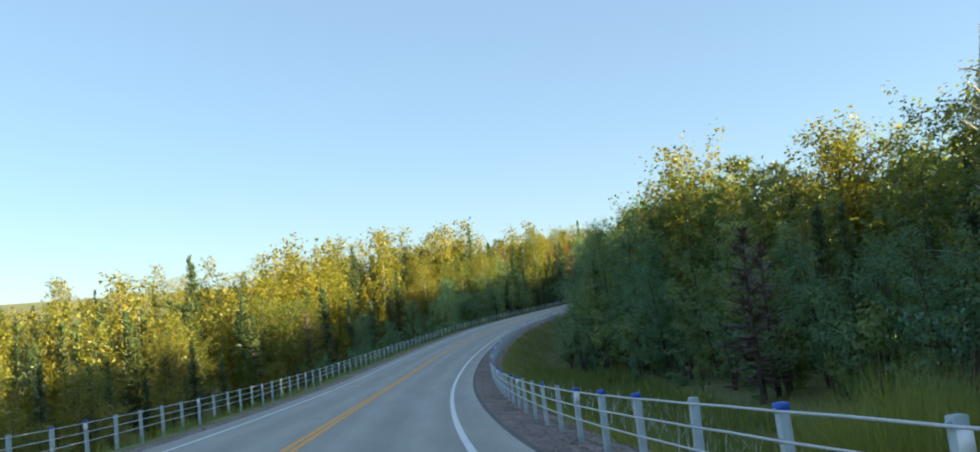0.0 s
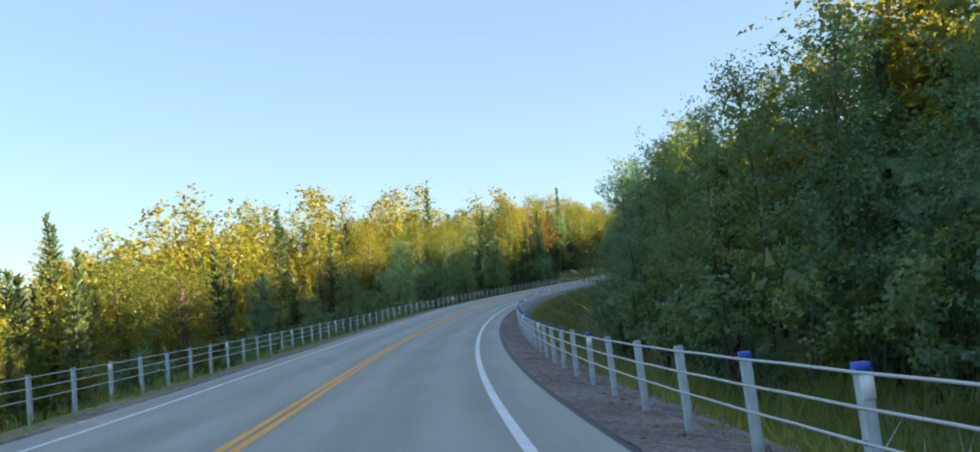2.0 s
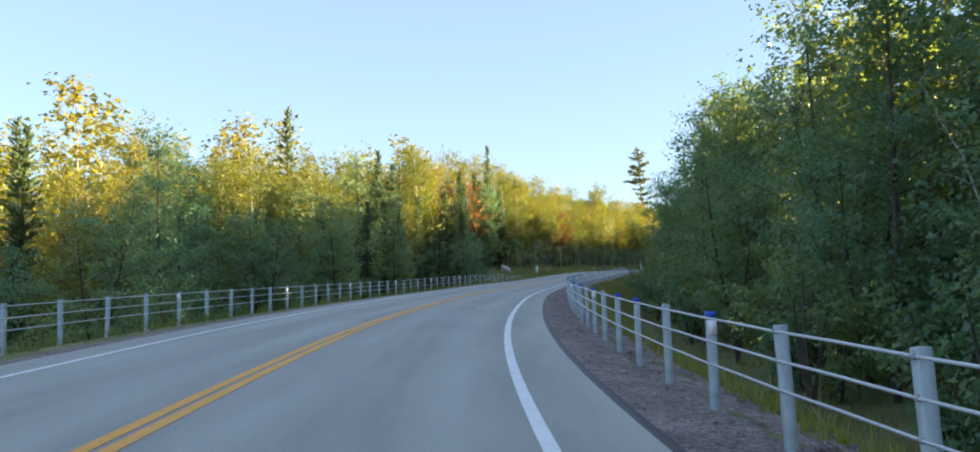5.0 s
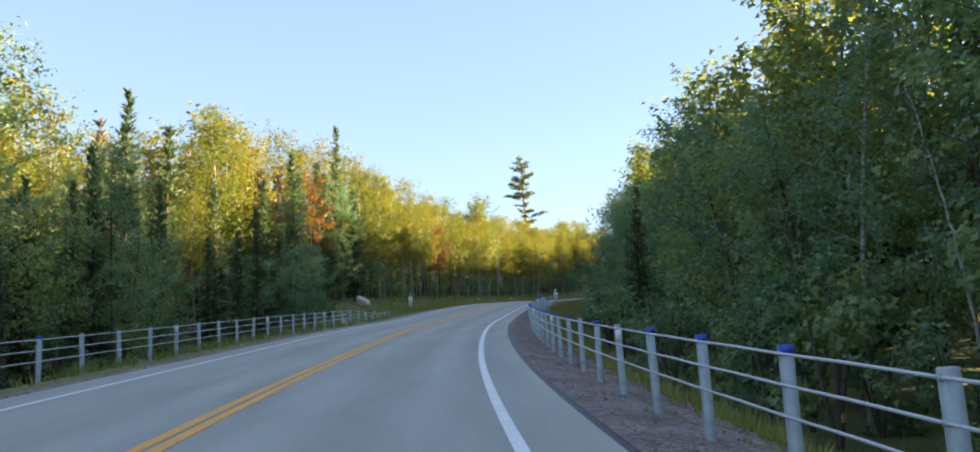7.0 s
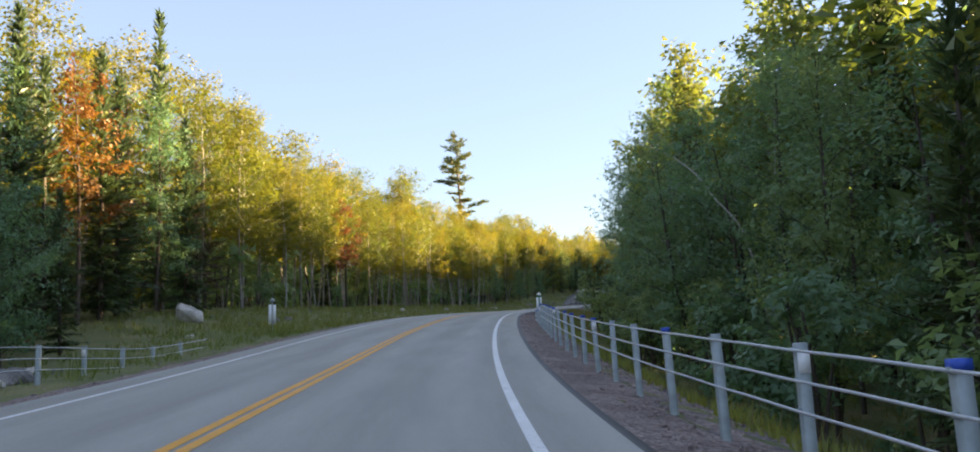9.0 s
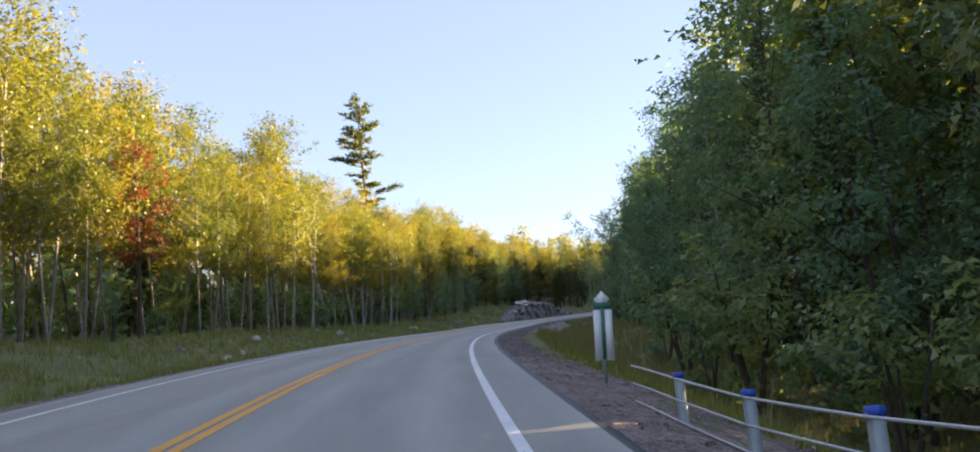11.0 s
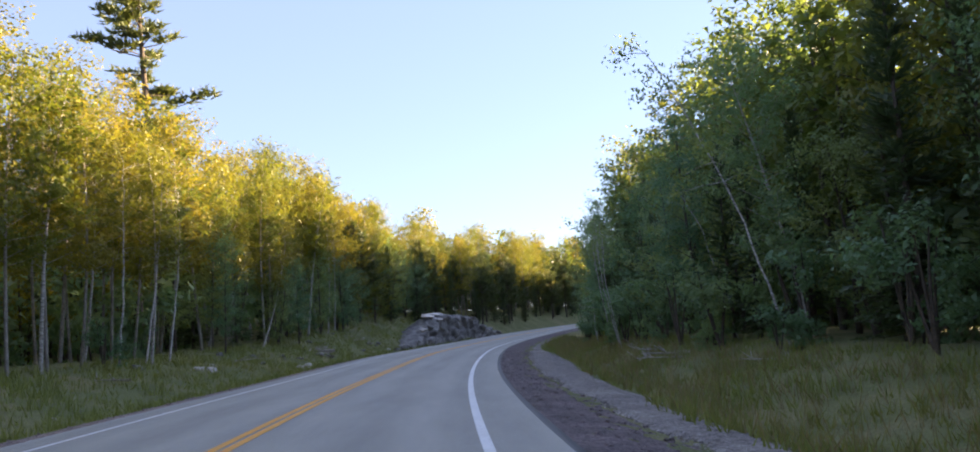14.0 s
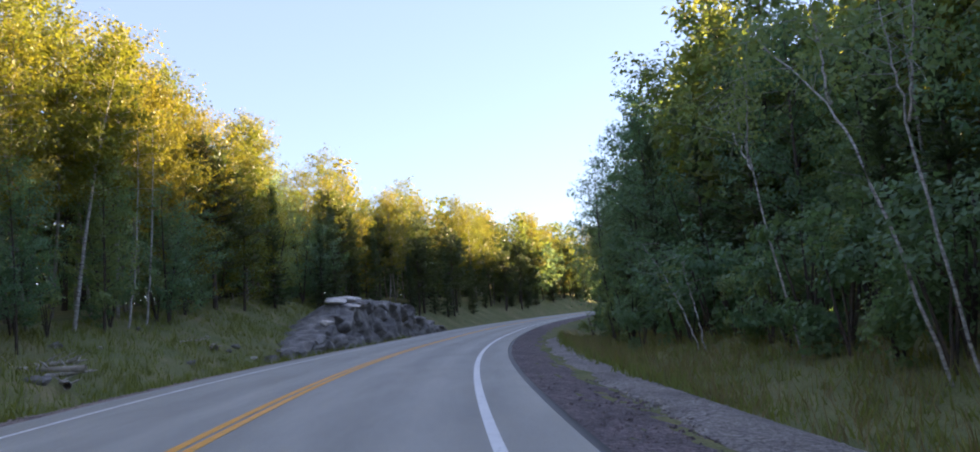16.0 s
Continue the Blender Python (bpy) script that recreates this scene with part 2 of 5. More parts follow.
def asphalt():
    """Worn grey asphalt: fine aggregate, broad patches, paler wheel tracks."""
    m, nt, b = material("worn_asphalt")
    uv = nt.nodes.new("ShaderNodeUVMap")
    sep = nt.nodes.new("ShaderNodeSeparateXYZ")
    nt.links.new(uv.outputs[0], sep.inputs[0])
    tracks = nt.nodes.new("ShaderNodeMath")
    tracks.operation = "PINGPONG"
    nt.links.new(sep.outputs[0], tracks.inputs[0])
    tracks.inputs[1].default_value = 0.875
    band = ramp(nt, tracks.outputs[0], [(0.25, (0.93, 0.93, 0.93)), (0.75, (1.08, 1.08, 1.08))])
    mp = node(nt, "Mapping", Scale=(1.0, 0.14, 1.0))
    nt.links.new(uv.outputs[0], mp.inputs[0])
    streak = node(nt, "TexNoise", Scale=1.3, Detail=5.0, Roughness=0.6)
    nt.links.new(mp.outputs[0], streak.inputs["Vector"])
    big = ramp(nt, streak.outputs["Fac"], [(0.3, (0.295, 0.290, 0.255)), (0.7, (0.376, 0.368, 0.325))])
    grain = noise_tex(nt, 90.0, 2, 0.7)
    g = ramp(nt, grain, [(0.3, (0.72, 0.72, 0.72)), (0.7, (1.28, 1.28, 1.28))])
    nt.links.new(mix(nt, 1.0, mix(nt, 1.0, big, band, "MULTIPLY"), g, "MULTIPLY"), b.inputs["Base Color"])
    b.inputs["Roughness"].default_value = 0.75
    b.inputs["Specular IOR Level"].default_value = 0.35
    bump(nt, b, grain, 0.4, 0.004)
    return m


def worn_paint(name, colour, base=(0.2, 0.197, 0.195)):
    m, nt, b = material(name)
    f = ramp(nt, noise_tex(nt, 14.0, 6, 0.7), [(0.30, (0, 0, 0)), (0.42, (1, 1, 1))])
    tone = ramp(nt, noise_tex(nt, 1.7, 3), [(0.3, tuple(v * 0.85 for v in colour)), (0.7, colour)])
    nt.links.new(mix(nt, f, base, tone), b.inputs["Base Color"])
    b.inputs["Roughness"].default_value = 0.6
    return m


def gravel_surface(name, dark, light):
    """Loose stones of 2 to 6 cm, each with its own tone, in graded ridges along the road."""
    m, nt, b = material(name)
    co = nt.nodes.new("ShaderNodeTexCoord")
    cells = []
    for scale in (34.0, 13.0):
        v = node(nt, "TexVoronoi", Scale=scale)
        nt.links.new(co.outputs["Object"], v.inputs["Vector"])
        cells.append(v)
    tone = ramp(nt, cells[0].outputs["Color"], [(0.15, dark), (0.85, light)])
    lumps = ramp(nt, cells[1].outputs["Color"], [(0.1, (0.7, 0.68, 0.68)), (0.9, (1.25, 1.22, 1.2))])
    patch = ramp(nt, noise_tex(nt, 0.8, 4), [(0.3, (0.68, 0.66, 0.66)), (0.7, (1.15, 1.13, 1.12))])
    nt.links.new(mix(nt, 1.0, mix(nt, 1.0, tone, lumps, "MULTIPLY"), patch, "MULTIPLY"), b.inputs["Base Color"])
    b.inputs["Roughness"].default_value = 0.95
    add = nt.nodes.new("ShaderNodeMath")
    nt.links.new(cells[0].outputs["Distance"], add.inputs[0])
    nt.links.new(cells[1].outputs["Distance"], add.inputs[1])
    bump(nt, b, add.outputs[0], 0.9, 0.05)
    return m


BIRCH = birch_bark()
ASPHALT = asphalt()
YELLOW = worn_paint("yellow_road_paint", (0.84, 0.375, 0.03))
WHITE = worn_paint("white_road_paint", (0.80, 0.80, 0.78))
PALE_SEAM = worn_paint("pale_crack_seal", (0.46, 0.42, 0.41))
TAR = plain("dark_tar", (0.035, 0.034, 0.034), 0.6)
GRAVEL = gravel_surface("brown_grey_gravel", (0.19, 0.147, 0.136), (0.43, 0.358, 0.33))
CRUSHED = gravel_surface("grey_crushed_stone", (0.20, 0.188, 0.176), (0.47, 0.445, 0.42))
DARK_GRAVEL = gravel_surface("dark_purple_gravel", (0.115, 0.095, 0.10), (0.31, 0.262, 0.268))
SOIL = rough_surface("grassy_soil", [(0.28, (0.12, 0.145, 0.055)), (0.5, (0.165, 0.175, 0.07)), (0.72, (0.25, 0.22, 0.11))], 0.45, 14, 0.95, 0.05)
ROCK = rough_surface("grey_granite", [(0.3, (0.11, 0.105, 0.10)), (0.5, (0.21, 0.20, 0.19)), (0.7, (0.36, 0.345, 0.33))], 1.3, 16, 0.85, 0.03)
PALE_ROCK = rough_surface("pale_boulder_stone", [(0.3, (0.48, 0.44, 0.40)), (0.7, (0.70, 0.66, 0.61))], 1.6, 18, 0.85, 0.02)
STEEL = plain("galvanised_steel", (0.33, 0.385, 0.40), 0.5, 0.25, 0.2, 6.0)
CABLE = plain("steel_cable", (0.52, 0.54, 0.56), 0.4, 0.4, 0.1, 20.0)
BLUE = plain("blue_cap_paint", (0.025, 0.10, 0.52), 0.5, 0.0, 0.15, 12.0)
REFLECT = plain("white_reflector_sheet", (0.85, 0.86, 0.86), 0.3, 0.0, 0.04, 12.0)
GREEN_TAPE = plain("green_marker_tape", (0.03, 0.22, 0.14), 0.5)
PETAL = plain("white_petals", (0.75, 0.75, 0.70), 0.7)


# ---- mesh building ----
def quads_mesh(name, verts, quads, mat, smooth_faces=False, uv=None):
    """A mesh from arrays; quads holds three or four corners a row."""
    verts, quads = np.asarray(verts, np.float32), np.asarray(quads, np.int32)
    me = bpy.data.meshes.new(name)
    me.vertices.add(len(verts))
    me.vertices.foreach_set("co", verts.ravel())
    me.loops.add(quads.size)
    me.loops.foreach_set("vertex_index", quads.ravel())
    me.polygons.add(len(quads))
    me.polygons.foreach_set("loop_start", np.arange(0, quads.size, quads.shape[1], dtype=np.int32))
    if smooth_faces:
        me.polygons.foreach_set("use_smooth", np.ones(len(quads), bool))
    me.materials.append(mat)
    if uv is not None:
        layer = me.uv_layers.new(name="UVMap")
        layer.data.foreach_set("uv", np.asarray(uv, np.float32)[quads.ravel()].ravel())
    me.update()
    me.validate()
    return me


class Bag:
    """Collects vertices and faces of k corners."""

    def __init__(self, k=4):
        self.k = k
        self.v, self.q, self.n = [], [], 0

    def add(self, v, q):
        v = np.asarray(v, float).reshape(-1, 3)
        self.v.append(v)
        self.q.append(np.asarray(q, int).reshape(-1, self.k) + self.n)
        self.n += len(v)

    def tube(self, pts, radii, sides=6):
        pts, radii = np.asarray(pts, float), np.asarray(radii, float)
        k = len(pts)
        d = np.gradient(pts, axis=0)
        d /= np.linalg.norm(d, axis=1)[:, None] + 1e-9
        ref = np.where(np.abs(d[:, 2:3]) > 0.9, np.array([[1.0, 0, 0]]), np.array([[0, 0, 1.0]]))
        a = np.cross(d, ref)
        a /= np.linalg.norm(a, axis=1)[:, None] + 1e-9
        b = np.cross(d, a)
        th = np.arange(sides) / sides * 2 * np.pi
        ring = pts[:, None] + radii[:, None, None] * (np.cos(th)[None, :, None] * a[:, None] + np.sin(th)[None, :, None] * b[:, None])
        i, j = np.meshgrid(np.arange(k - 1), np.arange(sides), indexing="ij")
        j2 = (j + 1) % sides
        q = np.stack([i * sides + j, i * sides + j2, (i + 1) * sides + j2, (i + 1) * sides + j], -1)
        self.add(ring, q)

    def blades(self, c, along_dir, length, width, rng, flat=None):
        """Pointed leaves at c, each lying along its direction."""
        c = np.asarray(c, float)
        n = len(c)
        u = along_dir / (np.linalg.norm(along_dir, axis=1)[:, None] + 1e-9)
        r = rng.normal(size=(n, 3)) if flat is None else flat + 0.35 * rng.normal(size=(n, 3))
        w = np.cross(u, r)
        w /= np.linalg.norm(w, axis=1)[:, None] + 1e-9
        length, width = np.broadcast_to(length, n)[:, None], np.broadcast_to(width, n)[:, None]
        if self.k == 3:
            skew = rng.uniform(-0.5, 0.5, (n, 1)) * width
            v = np.stack([c + w * width * 0.5 - u * length * 0.4, c + u * length * 0.6 + w * skew, c - w * width * 0.5 - u * length * 0.4], 1)
            self.add(v, np.arange(3 * n).reshape(n, 3))
            return
        v = np.stack([c - u * length * 0.5, c + w * width * 0.5 - u * length * 0.08, c + u * length * 0.5, c - w * width * 0.5 - u * length * 0.08], 1)
        self.add(v, np.arange(4 * n).reshape(n, 4))

    def box(self, lo, hi):
        (x0, y0, z0), (x1, y1, z1) = lo, hi
        v = [(x0, y0, z0), (x1, y0, z0), (x1, y1, z0), (x0, y1, z0), (x0, y0, z1), (x1, y0, z1), (x1, y1, z1), (x0, y1, z1)]
        self.add(v, [(0, 3, 2, 1), (4, 5, 6, 7), (0, 1, 5, 4), (1, 2, 6, 5), (2, 3, 7, 6), (3, 0, 4, 7)])

    def arrays(self):
        return np.concatenate(self.v), np.concatenate(self.q)

    def mesh(self, name, mat, smooth_faces=False):
        return quads_mesh(name, *self.arrays(), mat, smooth_faces)


def part(name, me, parent, label=""):
    ob = new(name, me)
    ob.parent = parent
    if label:
        tagged(ob, label)
    return ob


# ---- trees: each recipe gives a bag for the wood and a bag for the leaves, standing at the origin ----
def spine(h, lean, bend, rng, k=7):
    z = np.linspace(0, 1, k)
    a, b = rng.uniform(0, 2 * np.pi, 2)
    xy = np.outer(z, [lean * np.cos(a), lean * np.sin(a)]) + np.outer(np.sin(z * np.pi), [bend * np.cos(b), bend * np.sin(b)])
    return np.column_stack([xy * h, z * h])


def broadleaf(seed, h, base, rad, leaves, leaf=0.17, lean=0.03, limbs=22, r0=0.11, shape=1.0, stems=1, tight=1.0):
    """A broad-leaved tree: trunk, rising limbs, and leaves in loose sprays with gaps between."""
    rng = np.random.default_rng(seed)
    wood, limb, crown = Bag(), Bag(), Bag(3)
    tips, weights, ways = [], [], []
    for st in range(stems):
        hh = h * (1.0 if st == 0 else rng.uniform(0.7, 0.95))
        sp = spine(hh, lean + (0.12 if stems > 1 else 0) * rng.uniform(0.5, 1.3), 0.025, rng)
        wood.tube(sp, r0 * (1 - np.linspace(0, 1, len(sp))) ** 0.8 + 0.012, 6)
        for k in range(limbs // stems):
            f = base + (0.97 - base) * ((k + rng.uniform(0, 1)) / (limbs // stems))
            p0 = np.array([np.interp(f * hh, sp[:, 2], sp[:, i]) for i in range(3)])
            u = (f - base) / (1 - base)
            prof = (np.sin(np.pi * np.clip(0.12 + 0.88 * u, 0, 1) ** 0.75) ** 0.7 * 0.92 + 0.10) * shape + (1 - shape) * (1 - 0.8 * u)
            L = rad * prof * rng.uniform(0.6, 1.25)
            a = k * 2.4 + rng.uniform(-0.5, 0.5)
            rise = rng.uniform(0.25, 0.75) + 0.6 * u
            d = np.array([np.cos(a), np.sin(a), rise])
            p1 = p0 + d * L * 0.5 + [0, 0, -0.05 * L]
            p2 = p0 + d * L * np.array([1, 1, 0.85])
            limb.tube([p0, p1, p2], [r0 * 0.32 * (1 - 0.6 * f), r0 * 0.2 * (1 - 0.6 * f), 0.008], 4)
            for _ in range(5):
                q = rng.uniform(0.3, 1.1)
                tips.append(p0 + (p2 - p0) * q + rng.normal(size=3) * 0.15 * rad * np.array([1, 1, 0.8]))
                weights.append(rng.uniform(0.3, 1.7) * (0.4 + prof))
                ways.append(d / np.linalg.norm(d) + rng.normal(size=3) * 0.45)
        tips.append(sp[-1])
        weights.append(0.8)
        ways.append(np.array([0, 0, 1.0]))
    tips, weights, ways = np.array(tips), np.array(weights), np.array(ways)
    pick = rng.choice(len(tips), leaves, p=weights / weights.sum())
    ball = rng.normal(size=(leaves, 3))
    ball /= np.linalg.norm(ball, axis=1)[:, None]
    spread = (0.15 * rad + 0.09) * tight * rng.uniform(0.15, 1.0, leaves) ** 0.6
    reach = rng.uniform(-0.9, 1.1, leaves) * (0.16 * rad + 0.08) * tight
    c = tips[pick] + ball * spread[:, None] * np.array([1.0, 1.0, 0.6]) + ways[pick] * reach[:, None]
    c[:, 2] = np.maximum(c[:, 2], 0.1)
    out = c - np.array([0, 0, h * 0.45])
    size = leaf * rng.uniform(0.6, 1.4, leaves)
    face = 0.6 * out / (np.linalg.norm(out, axis=1)[:, None] + 1e-6) + 0.5 * ball + rng.normal(size=(leaves, 3)) * 0.3 + [0, 0, 0.4]
    face /= np.linalg.norm(face, axis=1)[:, None]
    drop = rng.normal(size=(leaves, 3)) + np.array([0, 0, -0.35])
    drop -= 0.85 * face * np.sum(drop * face, 1)[:, None]
    crown.blades(c, drop, size * 1.2, size, rng, flat=face)
    return wood, limb, crown


def spruce(seed, h, rad, dens=1.0, bare=0.06, droop=0.25, dead=False, power=0.85):
    """A spruce or fir: close whorls of drooping boughs, each a flat spray of needled twigs, drawn out to a spire."""
    rng = np.random.default_rng(seed)
    wood, limb, crown = Bag(), Bag(), Bag(3)
    sp = spine(h, 0.01, 0.008, rng)
    wood.tube(sp, 0.012 * h * (1 - np.linspace(0, 1, 7)) + 0.01, 6)
    z = bare * h
    while z < h * 0.992:
        f = z / h
        for k in range(int(rng.integers(6, 9)) if not dead else int(rng.integers(5, 8))):
            a = rng.uniform(0, 2 * np.pi)
            L = rad * ((1 - f) ** power + 0.025) * rng.uniform(0.55, 1.2)
            zz = z + rng.uniform(-0.15, 0.15)
            p0 = np.array([np.interp(zz, sp[:, 2], sp[:, 0]), np.interp(zz, sp[:, 2], sp[:, 1]), zz])
            d = np.array([np.cos(a), np.sin(a), -droop + 0.9 * f])
            tip = p0 + d * L + np.array([0, 0, 0.10 * L])
            if L > 0.9:
                limb.tube([p0, (p0 + tip) / 2 - [0, 0, 0.04 * L], tip], [0.014 + 0.006 * L, 0.011, 0.005], 3)
            n = max(4, int(dens * (L + 0.25) * 11.0))
            u = rng.uniform(0.05, 1.0, n)
            side = np.stack([-np.sin(a) * np.ones(n), np.cos(a) * np.ones(n), np.zeros(n)], 1) * rng.choice([-1.0, 1.0], n)[:, None]
            dirs = d * 0.7 + side * rng.uniform(0.1, 0.9, n)[:, None] + rng.normal(size=(n, 3)) * [0.1, 0.1, 0.28] + np.array([0, 0, -0.12 + 0.5 * f])
            ln = (0.20 + 0.16 * (1 - u) * min(L, 1.4)) * rng.uniform(0.7, 1.3, n)
            c = p0 + (tip - p0) * u[:, None] + dirs * (ln * 0.35)[:, None]
            crown.blades(c, dirs, ln * 1.4, ln * 0.5, rng, flat=np.tile([0, 0, 1.0], (n, 1)) + rng.normal(size=(n, 3)) * 0.4)
        z += (0.14 + 0.022 * h * (1 - 0.75 * f)) * rng.uniform(0.75, 1.25) * (1.6 if dead else 1.0)
    return wood, limb, crown


def white_pine(seed, h, rad, bare=0.3, clumps=1.0, swept=0.0):
    """A tall pine with uneven level boughs that carry tufts of needles, open in between."""
    rng = np.random.default_rng(seed)
    wood, limb, crown = Bag(), Bag(), Bag(3)
    sp = spine(h, 0.03, 0.01, rng)
    wood.tube(sp, 0.013 * h * (1 - np.linspace(0, 1, 7)) ** 0.9 + 0.02, 8)
    z = bare * h
    while z < 0.97 * h:
        f = (z / h - bare) / (1 - bare)
        for k in range(int(rng.integers(3, 6))):
            a = rng.uniform(0, 2 * np.pi)
            L = rad * (0.45 + 0.75 * np.sin(np.pi * min(1, 0.25 + 0.75 * f))) * rng.uniform(0.35, 1.2) * (1.0 - 0.55 * f)
            p0 = np.array([np.interp(z, sp[:, 2], sp[:, 0]), np.interp(z, sp[:, 2], sp[:, 1]), z + rng.uniform(-0.2, 0.2)])
            d = np.array([np.cos(a) + swept, np.sin(a), 0.10 + 0.5 * f])
            tip = p0 + d * L
            limb.tube([p0, p0 + d * L * 0.5 - [0, 0, 0.06 * L], tip], [0.05, 0.03, 0.01], 4)
            for _ in range(max(2, int(L * 3.2 * clumps))):
                u = rng.uniform(0.3, 1.05)
                c0 = p0 + (tip - p0) * u + rng.normal(size=3) * [0.25, 0.25, 0.10]
                n = 10
                dirs = rng.normal(size=(n, 3)) * [1, 1, 0.5] + np.array([0, 0, 0.55]) + d * 0.4
                ln = rng.uniform(0.3, 0.55, n)
                crown.blades(c0 + dirs * 0.17, dirs, ln, ln * 0.32, rng)
        z += rng.uniform(0.45, 0.95) * h / 20
    return wood, limb, crown


def bare_tree(seed, h, limbs=16, rad=1.6, r0=0.1, lean=0.05):
    """A dead tree: trunk and leafless limbs with twigs."""
    rng = np.random.default_rng(seed)
    wood, limb = Bag(), Bag()
    sp = spine(h, lean, 0.03, rng)
    wood.tube(sp, r0 * (1 - np.linspace(0, 1, 7)) ** 0.8 + 0.012, 6)
    for k in range(limbs):
        f = 0.3 + 0.68 * (k + rng.uniform()) / limbs
        p0 = np.array([np.interp(f * h, sp[:, 2], sp[:, i]) for i in range(3)])
        a = k * 2.4 + rng.uniform(-0.6, 0.6)
        L = rad * (1.15 - f) * rng.uniform(0.6, 1.3)
        d = np.array([np.cos(a), np.sin(a), rng.uniform(0.0, 0.8)])
        tip = p0 + d * L
        limb.tube([p0, p0 + d * L * 0.55 + [0, 0, 0.08 * L], tip], [r0 * 0.3, r0 * 0.18, 0.006], 4)
        for _ in range(3):
            u = rng.uniform(0.35, 0.95)
            q = p0 + d * L * u
            e = d + rng.normal(size=3) * 0.6
            limb.tube([q, q + e * L * 0.3], [0.012, 0.004], 3)
    return wood, limb, None


# a shelf of tree models: wood mesh, leaf mesh, part names, label, category
SHELF = {}


def shelve(kind, recipe, wood_mat, leaf_mat, label, category="tree", crown_name="crown"):
    wood, limb, crown = recipe
    SHELF.setdefault(kind, []).append(dict(wood=wood, limb=limb, crown=crown, wm=wood_mat, lm=leaf_mat, label=label, category=category, crown_name=crown_name, first=None, meshes=None))


def plant(kind, s, o, scale=1.0, rng=random, name=None, group="", tall=1.0, tilt=(0, 0), pick=None, rz=None):
    """Stands one tree of a kind on the ground."""
    model = SHELF[kind][pick if pick is not None else rng.randrange(len(SHELF[kind]))]
    p = at(s, o, -0.08)
    scale = scale * float(stretch(s))
    m = Matrix.Translation(p) @ pose(0, 0, 0, tilt[0], tilt[1], rng.uniform(0, 360) if rz is None else rz) @ Matrix.Diagonal((scale, scale, scale * tall, 1))
    if model["first"] is None:
        ob = new(name or kind)
        tagged(ob, model["label"], model["category"], group)
        part("trunk", model["wood"].mesh("trunk", model["wm"], True), ob)
        if model["limb"].n:
            tagged(part("branchwork", model["limb"].mesh("branchwork", model["wm"], True), ob), kind="stuff")
        if model["crown"] is not None:
            part(model["crown_name"], model["crown"].mesh(model["crown_name"], model["lm"]), ob)
        ob.matrix_basis = m
        model["first"] = ob
        return ob
    ob = copy_thing(model["first"], Matrix())
    ob.matrix_basis = m
    return ob


for i in range(5):
    shelve("aspen", broadleaf(10 + i, 11.5, 0.14, 2.1, 8000, 0.105, 0.04, 40, 0.085, 0.8), BARK, LEAF_SHADE, "slender aspen with pale trunk and dense green leaves")
for i in range(4):
    shelve("back_aspen", broadleaf(20 + i, 11.5, 0.3, 2.2, 3200, 0.17, 0.04, 30, 0.10, 0.7), BARK, LEAF_BACK, "aspen with green leafy top behind the first trees")
for i in range(3):
    shelve("birch", broadleaf(30 + i, 10.5, 0.22, 2.0, 7000, 0.10, 0.09, 32, 0.06), BIRCH, LEAF_SHADE, "white-barked birch leaning out of the woods")
for i in range(4):
    shelve("maple", broadleaf(40 + i, 8.5, 0.08, 2.5, 7500, 0.108, 0.03, 36, 0.10, 1.0, 2), BARK, LEAF_SHADE, "bushy green maple with leaves down to the ground")
# Sunlight on these tops is put into the leaf colour.
for i in range(2):
    shelve("sunlit_maple", broadleaf(46 + i, 9.0, 0.12, 2.4, 6000, 0.13, 0.03, 36, 0.10, 0.9), BARK, LEAF, "tall yellow-green maple above the roadside woods")
for i in range(4):
    shelve("shrub", broadleaf(50 + i, 2.8, 0.05, 1.3, 1300, 0.105, 0.08, 10, 0.04, 0.8, 4), BARK, LEAF_SHADE, "low green shrub at the edge of the woods", "shrub")
for i in range(5):
    shelve("golden_aspen", broadleaf(60 + i, 14.0, 0.32, 2.4, 6600, 0.125, 0.03, 44, 0.08, 0.65), ASPEN_BARK, LEAF, "tall thin aspen with bare trunk and yellow-green top")
for i in range(3):
    shelve("pole_birch", broadleaf(70 + i, 13.0, 0.45, 1.7, 4200, 0.125, 0.07, 28, 0.08, 0.5), BIRCH, LEAF, "tall white birch with bare trunk and light crown")
for i in range(4):
    shelve("valley_tree", broadleaf(80 + i, 10.0, 0.08, 2.6, 8000, 0.105, 0.03, 42, 0.10, 0.85), BARK, LEAF, "yellow-green broad-leaved tree in the valley")
for i in range(4):
    shelve("spruce", spruce(90 + i, 10.0, 1.35 + 0.12 * i, 1.0), BARK, NEEDLE, "dark green spruce with drooping boughs")
for i in range(3):
    shelve("young_pine", spruce(100 + i, 7.5, 1.8, 0.9, 0.08, -0.25), BARK, LEAF, "young pine with light yellow-green needles")
for i in range(2):
    shelve("dead_spruce", spruce(110 + i, 8.0, 1.3, 0.8, 0.14, 0.2, True), BARK, NEEDLE_DEAD, "dead spruce with brown-grey needles")
for i in range(2):
    shelve("rusty_maple", broadleaf(120 + i, 9.5, 0.35, 1.5, 3200, 0.12, 0.03, 24, 0.09), BARK, LEAF_RUST, "small maple with rust-red leaves")
